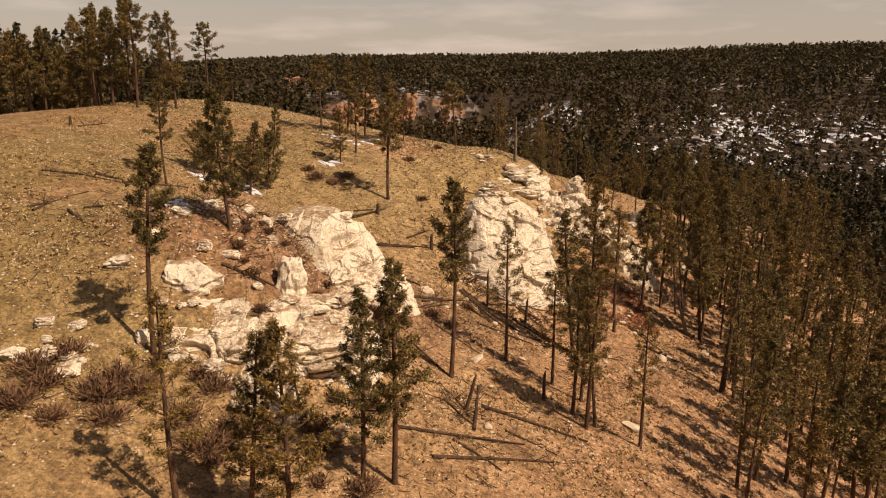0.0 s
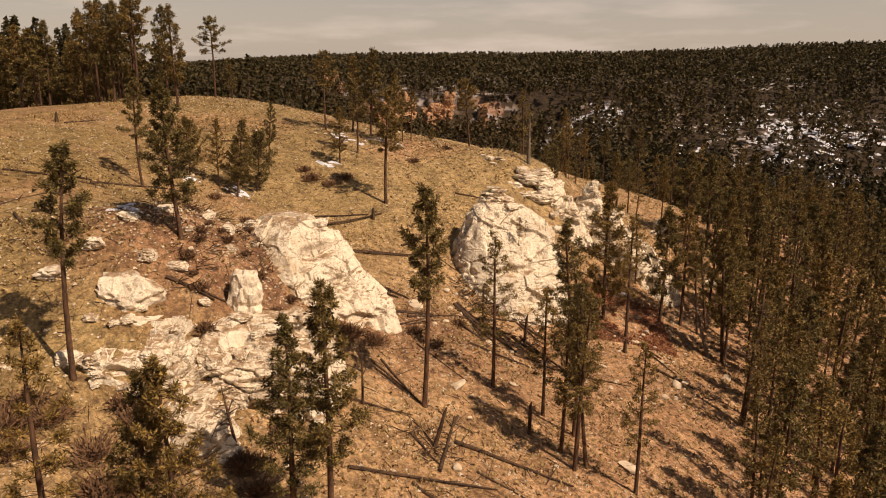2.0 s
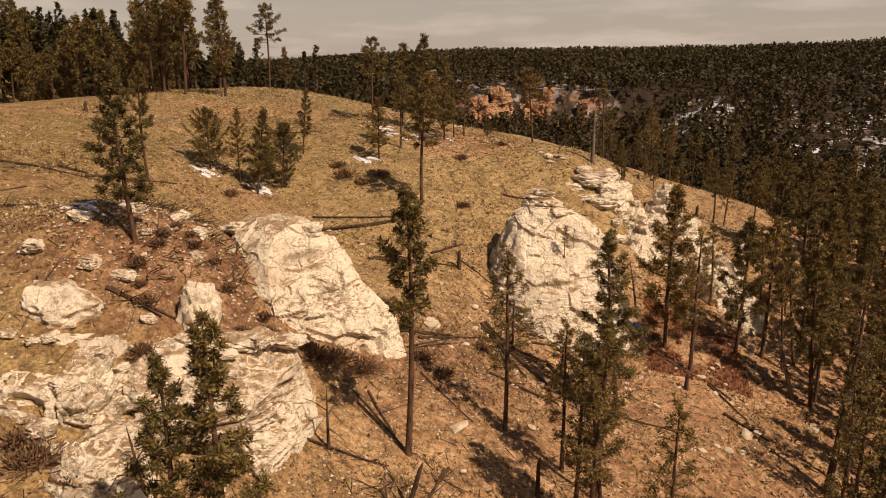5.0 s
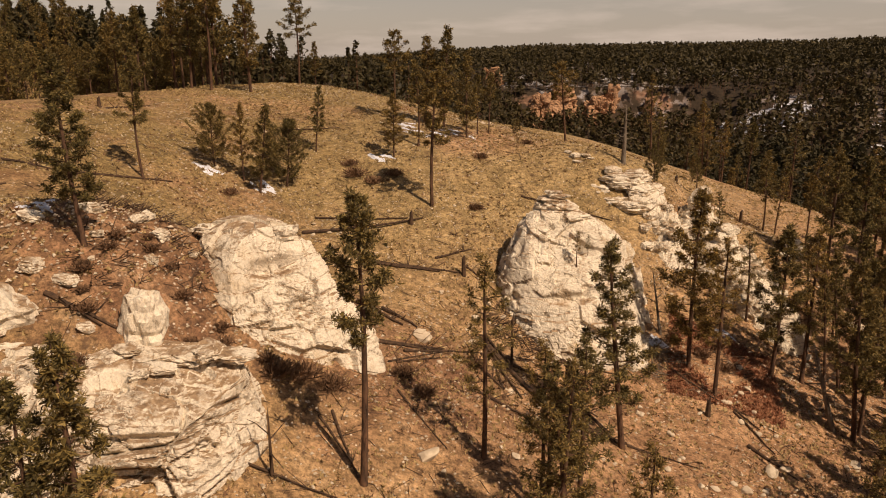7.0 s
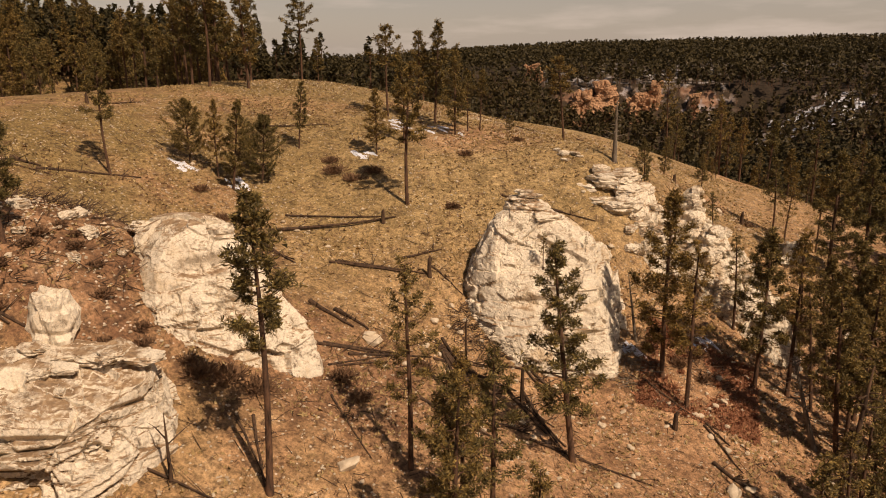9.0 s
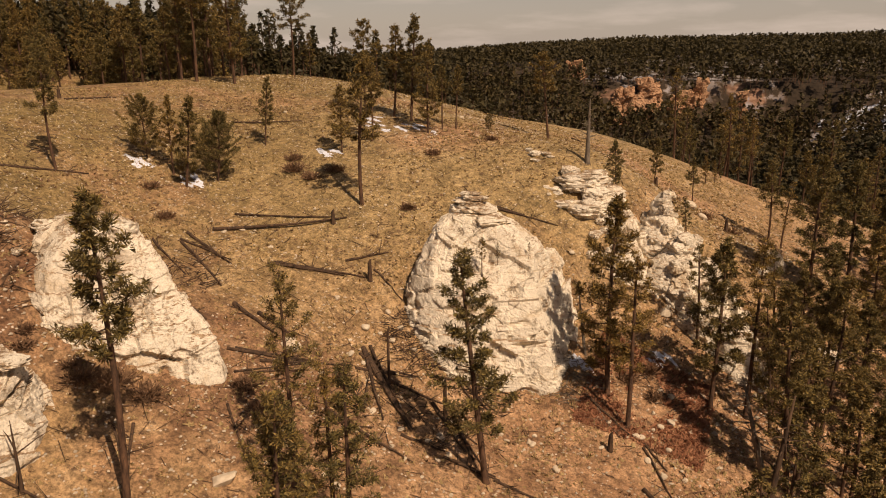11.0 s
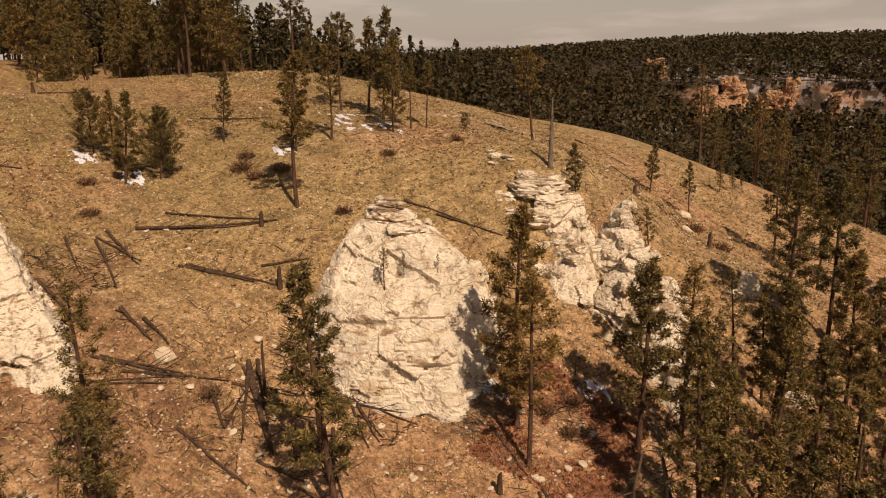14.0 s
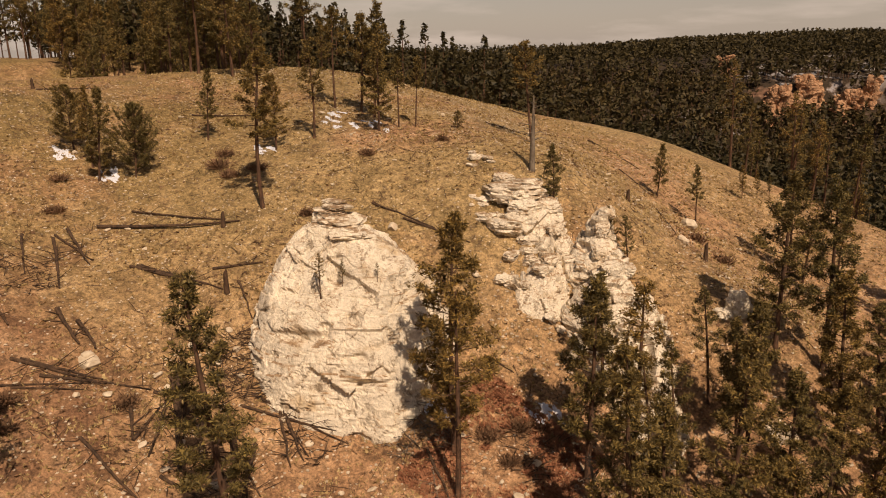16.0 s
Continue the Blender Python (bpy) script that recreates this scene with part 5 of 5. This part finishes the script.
stone(11.7, 40.2, 0.9)
stone(16.6, 51.6, 0.6)
stone(22.7, 57.7, 0.5)
stone(17, 61.5, 0.4)
stone(20.4, 60.4, 0.35)
stone(12.7, 55.3, 0.4)
stone(14.7, 91.2, 1.2)
stone(16.4, 85.3, 0.8)
for k in range(150):
    if k < 70:
        x, y = stone_rng.uniform(0, 19), stone_rng.uniform(49, 61)
    else:
        x, y = stone_rng.uniform(-24, 24), stone_rng.uniform(38, 95)
    stone(x, y, stone_rng.uniform(0.16, 0.42), "small pale stone in dry grass")


def pebbles(name, label, seed, count, mat, lo, hi, box):
    r = np.random.RandomState(seed)
    x, y = r.uniform(box[0], box[1], count), r.uniform(box[2], box[3], count)
    keep = fbm(x / 6, y / 6, 0.7, 90, 2) + r.uniform(-0.4, 0.4, count) > -0.05
    x, y = x[keep], y[keep]
    z = land(x, y)
    n = len(x)
    s = r.uniform(lo, hi, n) * r.uniform(0.5, 1, n)
    o = np.array([(1, 0, 0), (-1, 0, 0), (0, 1, 0), (0, -1, 0), (0, 0, 0.7), (0, 0, -0.7)], float)
    v = (np.stack([x, y, z + s * 0.2], -1)[:, None] + o[None] * s[:, None, None] * r.uniform(0.6, 1.3, (n, 6, 1))).reshape(-1, 3)
    f = np.array([(0, 2, 4), (2, 1, 4), (1, 3, 4), (3, 0, 4), (2, 0, 5), (1, 2, 5), (3, 1, 5), (0, 3, 5)])
    faces = (f[None] + (np.arange(n) * 6)[:, None, None]).reshape(-1, 3)
    tagged(new(name, mesh_of(name, v, faces, mat)), label, "stones", kind="stuff")


pebbles("rubble", "broken limestone rubble between the spur's crags", 62, 1100, STONE, 0.05, 0.17, (-17, -5, 33, 46))
pebbles("scree", "pale broken stones below the rib", 63, 1100, STONE, 0.05, 0.2, (10, 28, 62, 78))
pebbles("gravel", "small pale stones scattered through the grass", 61, 30000, STONE, 0.03, 0.14, (-34, 32, 26, 110))


def grass(name, label, seed, count, box, mat, height):
    r = np.random.RandomState(seed)
    x, y = r.uniform(box[0], box[1], count), r.uniform(box[2], box[3], count)
    keep = fbm(x / 4, y / 4, 0.2, 95, 2) + r.uniform(-0.5, 0.5, count) > -0.1
    x, y = x[keep], y[keep]
    n = len(x)
    c = np.repeat(np.stack([x, y, land(x, y) - 0.02], -1), 6, 0)
    m = len(c)
    d = r.normal(size=(m, 3)) * (0.55, 0.55, 0)
    d[:, 2] = r.uniform(0.5, 1.0, m)
    h = height * r.uniform(0.5, 1.4, m)[:, None]
    e = r.normal(size=(m, 3)) * (0.045, 0.045, 0.0)
    off = r.normal(size=(m, 3)) * (0.07, 0.07, 0)
    tri = np.stack([c + off - e, c + off + e, c + off + d * h], 1).reshape(-1, 3)
    tagged(new(name, mesh_of(name, tri, np.arange(m * 3).reshape(-1, 3), mat)), label, "grass", kind="stuff")


grass("dry_grass", "short tan dry grass tufts on the hillside", 71, 52000, (-40, 34, 24, 112), STRAW, 0.17)
grass("rust_weeds", "rust-red dry weeds below the dome", 73, 7000, (12.5, 19.5, 59.5, 67), RED_SCRUB, 0.2)
grass("dry_weeds", "brown dry weeds and litter on the slope", 72, 15000, (-30, 32, 24, 100), SCRUB, 0.14)


def litter(name, label, seed, count, box, mat):
    r = np.random.RandomState(seed)
    x, y = r.uniform(box[0], box[1], count), r.uniform(box[2], box[3], count)
    keep = fbm(x / 5, y / 5, 0.4, 97, 2) + r.uniform(-0.3, 0.3, count) > -0.02
    x, y = x[keep], y[keep]
    n = len(x)
    a, ln, w = r.uniform(0, 6.283, n), r.uniform(0.2, 1.1, n), r.uniform(0.008, 0.026, n)
    x1, y1 = x + ln * np.cos(a), y + ln * np.sin(a)
    p0 = np.stack([x, y, land(x, y) + 0.02], -1)
    p1 = np.stack([x1, y1, land(x1, y1) + r.uniform(0.0, 0.18, n)], -1)
    side = np.stack([-np.sin(a), np.cos(a), 0 * a], -1) * w[:, None]
    up = np.array([0, 0, 1.0]) * w[:, None] * 1.6
    v = np.stack([p0 - side, p0 + side, p0 + up, p1 - side * .5, p1 + side * .5, p1 + up * .5], 1).reshape(-1, 3)
    b = (np.arange(n) * 6)[:, None]
    f = np.concatenate([np.concatenate([b + i, b + j, b + 3 + j, b + 3 + i], 1) for i, j in ((0, 1), (1, 2), (2, 0))])
    tagged(new(name, mesh_of(name, v, f, mat)), label, "twigs", kind="stuff")


litter("fallen_twigs", "dark fallen twigs and sticks on the slope", 75, 5200, (-28, 30, 26, 84), DEADWOOD)


# ---- old snow in the shade of trees ----
def snow_patch(x, y, rx, ry, turn, label):
    r = random.Random(int(abs(x * 7 + y * 3)))
    n, rings = 44, 4
    f = []
    wob = np.array([r.uniform(0.35, 1.3) for _ in range(n)])
    wob = 0.5 * wob + 0.25 * np.roll(wob, 1) + 0.25 * np.roll(wob, -1)
    a, q = 2 * np.pi * np.arange(n) / n, (np.arange(rings + 1) / rings)[:, None] * wob[None]
    lx, ly = rx * q * np.cos(a), ry * q * np.sin(a)
    px, py = x + lx * math.cos(radians(turn)) - ly * math.sin(radians(turn)), y + lx * math.sin(radians(turn)) + ly * math.cos(radians(turn))
    pz = land(px, py) + 0.045 - 0.10 * (np.arange(rings + 1) / rings)[:, None] ** 3
    v = list(np.stack([px, py, pz], -1).reshape(-1, 3))
    for k in range(rings):
        for s in range(n):
            a, b = k * n + s, k * n + (s + 1) % n
            f.append((a, b, b + n, a + n))
    return tagged(new("snow_patch", mesh_of("snow_patch", v, f, SNOW, True)), label, "snow", "snow patches")


def snowfield(x0, y0, rx, ry, seed, label):
    """Old snow lying in broken drifts over a far slope."""
    gx, gy = np.meshgrid(np.arange(x0 - rx, x0 + rx, 1.1), np.arange(y0 - ry, y0 + ry, 1.1))
    gz = land(gx, gy) + 0.35
    drift = 0.7 * fbm(gx / 14, gy / 10, 0.0, seed, 3) + 0.9 * fbm(gx / 2.2, gy / 3, 0.0, seed + 3, 2)
    edge = np.hypot((gx - x0) / rx, (gy - y0) / ry)
    lies = drift > 0.2 + 0.5 * step(0.6, 1.0, edge)
    idx = np.arange(gx.size).reshape(gx.shape)
    quads = np.stack([idx[:-1, :-1], idx[:-1, 1:], idx[1:, 1:], idx[1:, :-1]], -1)
    ob = new("snowfield", mesh_of("snowfield", np.stack([gx.ravel(), gy.ravel(), gz.ravel()], 1), quads[lies[:-1, :-1]], SNOW, True))
    tagged(ob, label, "snow", kind="stuff")


for k, lies_at in enumerate(SNOWFIELDS):
    snowfield(*lies_at, 301 + 11 * k, "broken old snow among pines across the canyon")
snow_rng = random.Random(81)
for px, py, spread, many in ((-21.4, 62.0, 1.1, 5), (-17.4, 63.4, 1.2, 4), (-12.2, 80.4, 1.3, 6), (-10.2, 79.0, 1.2, 5), (-7.8, 80.2, 1.3, 5), (-16.9, 41.6, 1.0, 4), (-11.8, 72.3, 0.7, 3), (12.0, 63.4, 0.9, 4), (16.0, 67.2, 1.0, 4)):
    for _ in range(many):
        snow_patch(px + snow_rng.gauss(0, spread * 0.6), py + snow_rng.gauss(0, spread * 0.35), snow_rng.uniform(0.5, 1.3), snow_rng.uniform(0.18, 0.5), snow_rng.uniform(-40, 10), "thin patch of old snow in tree shade")
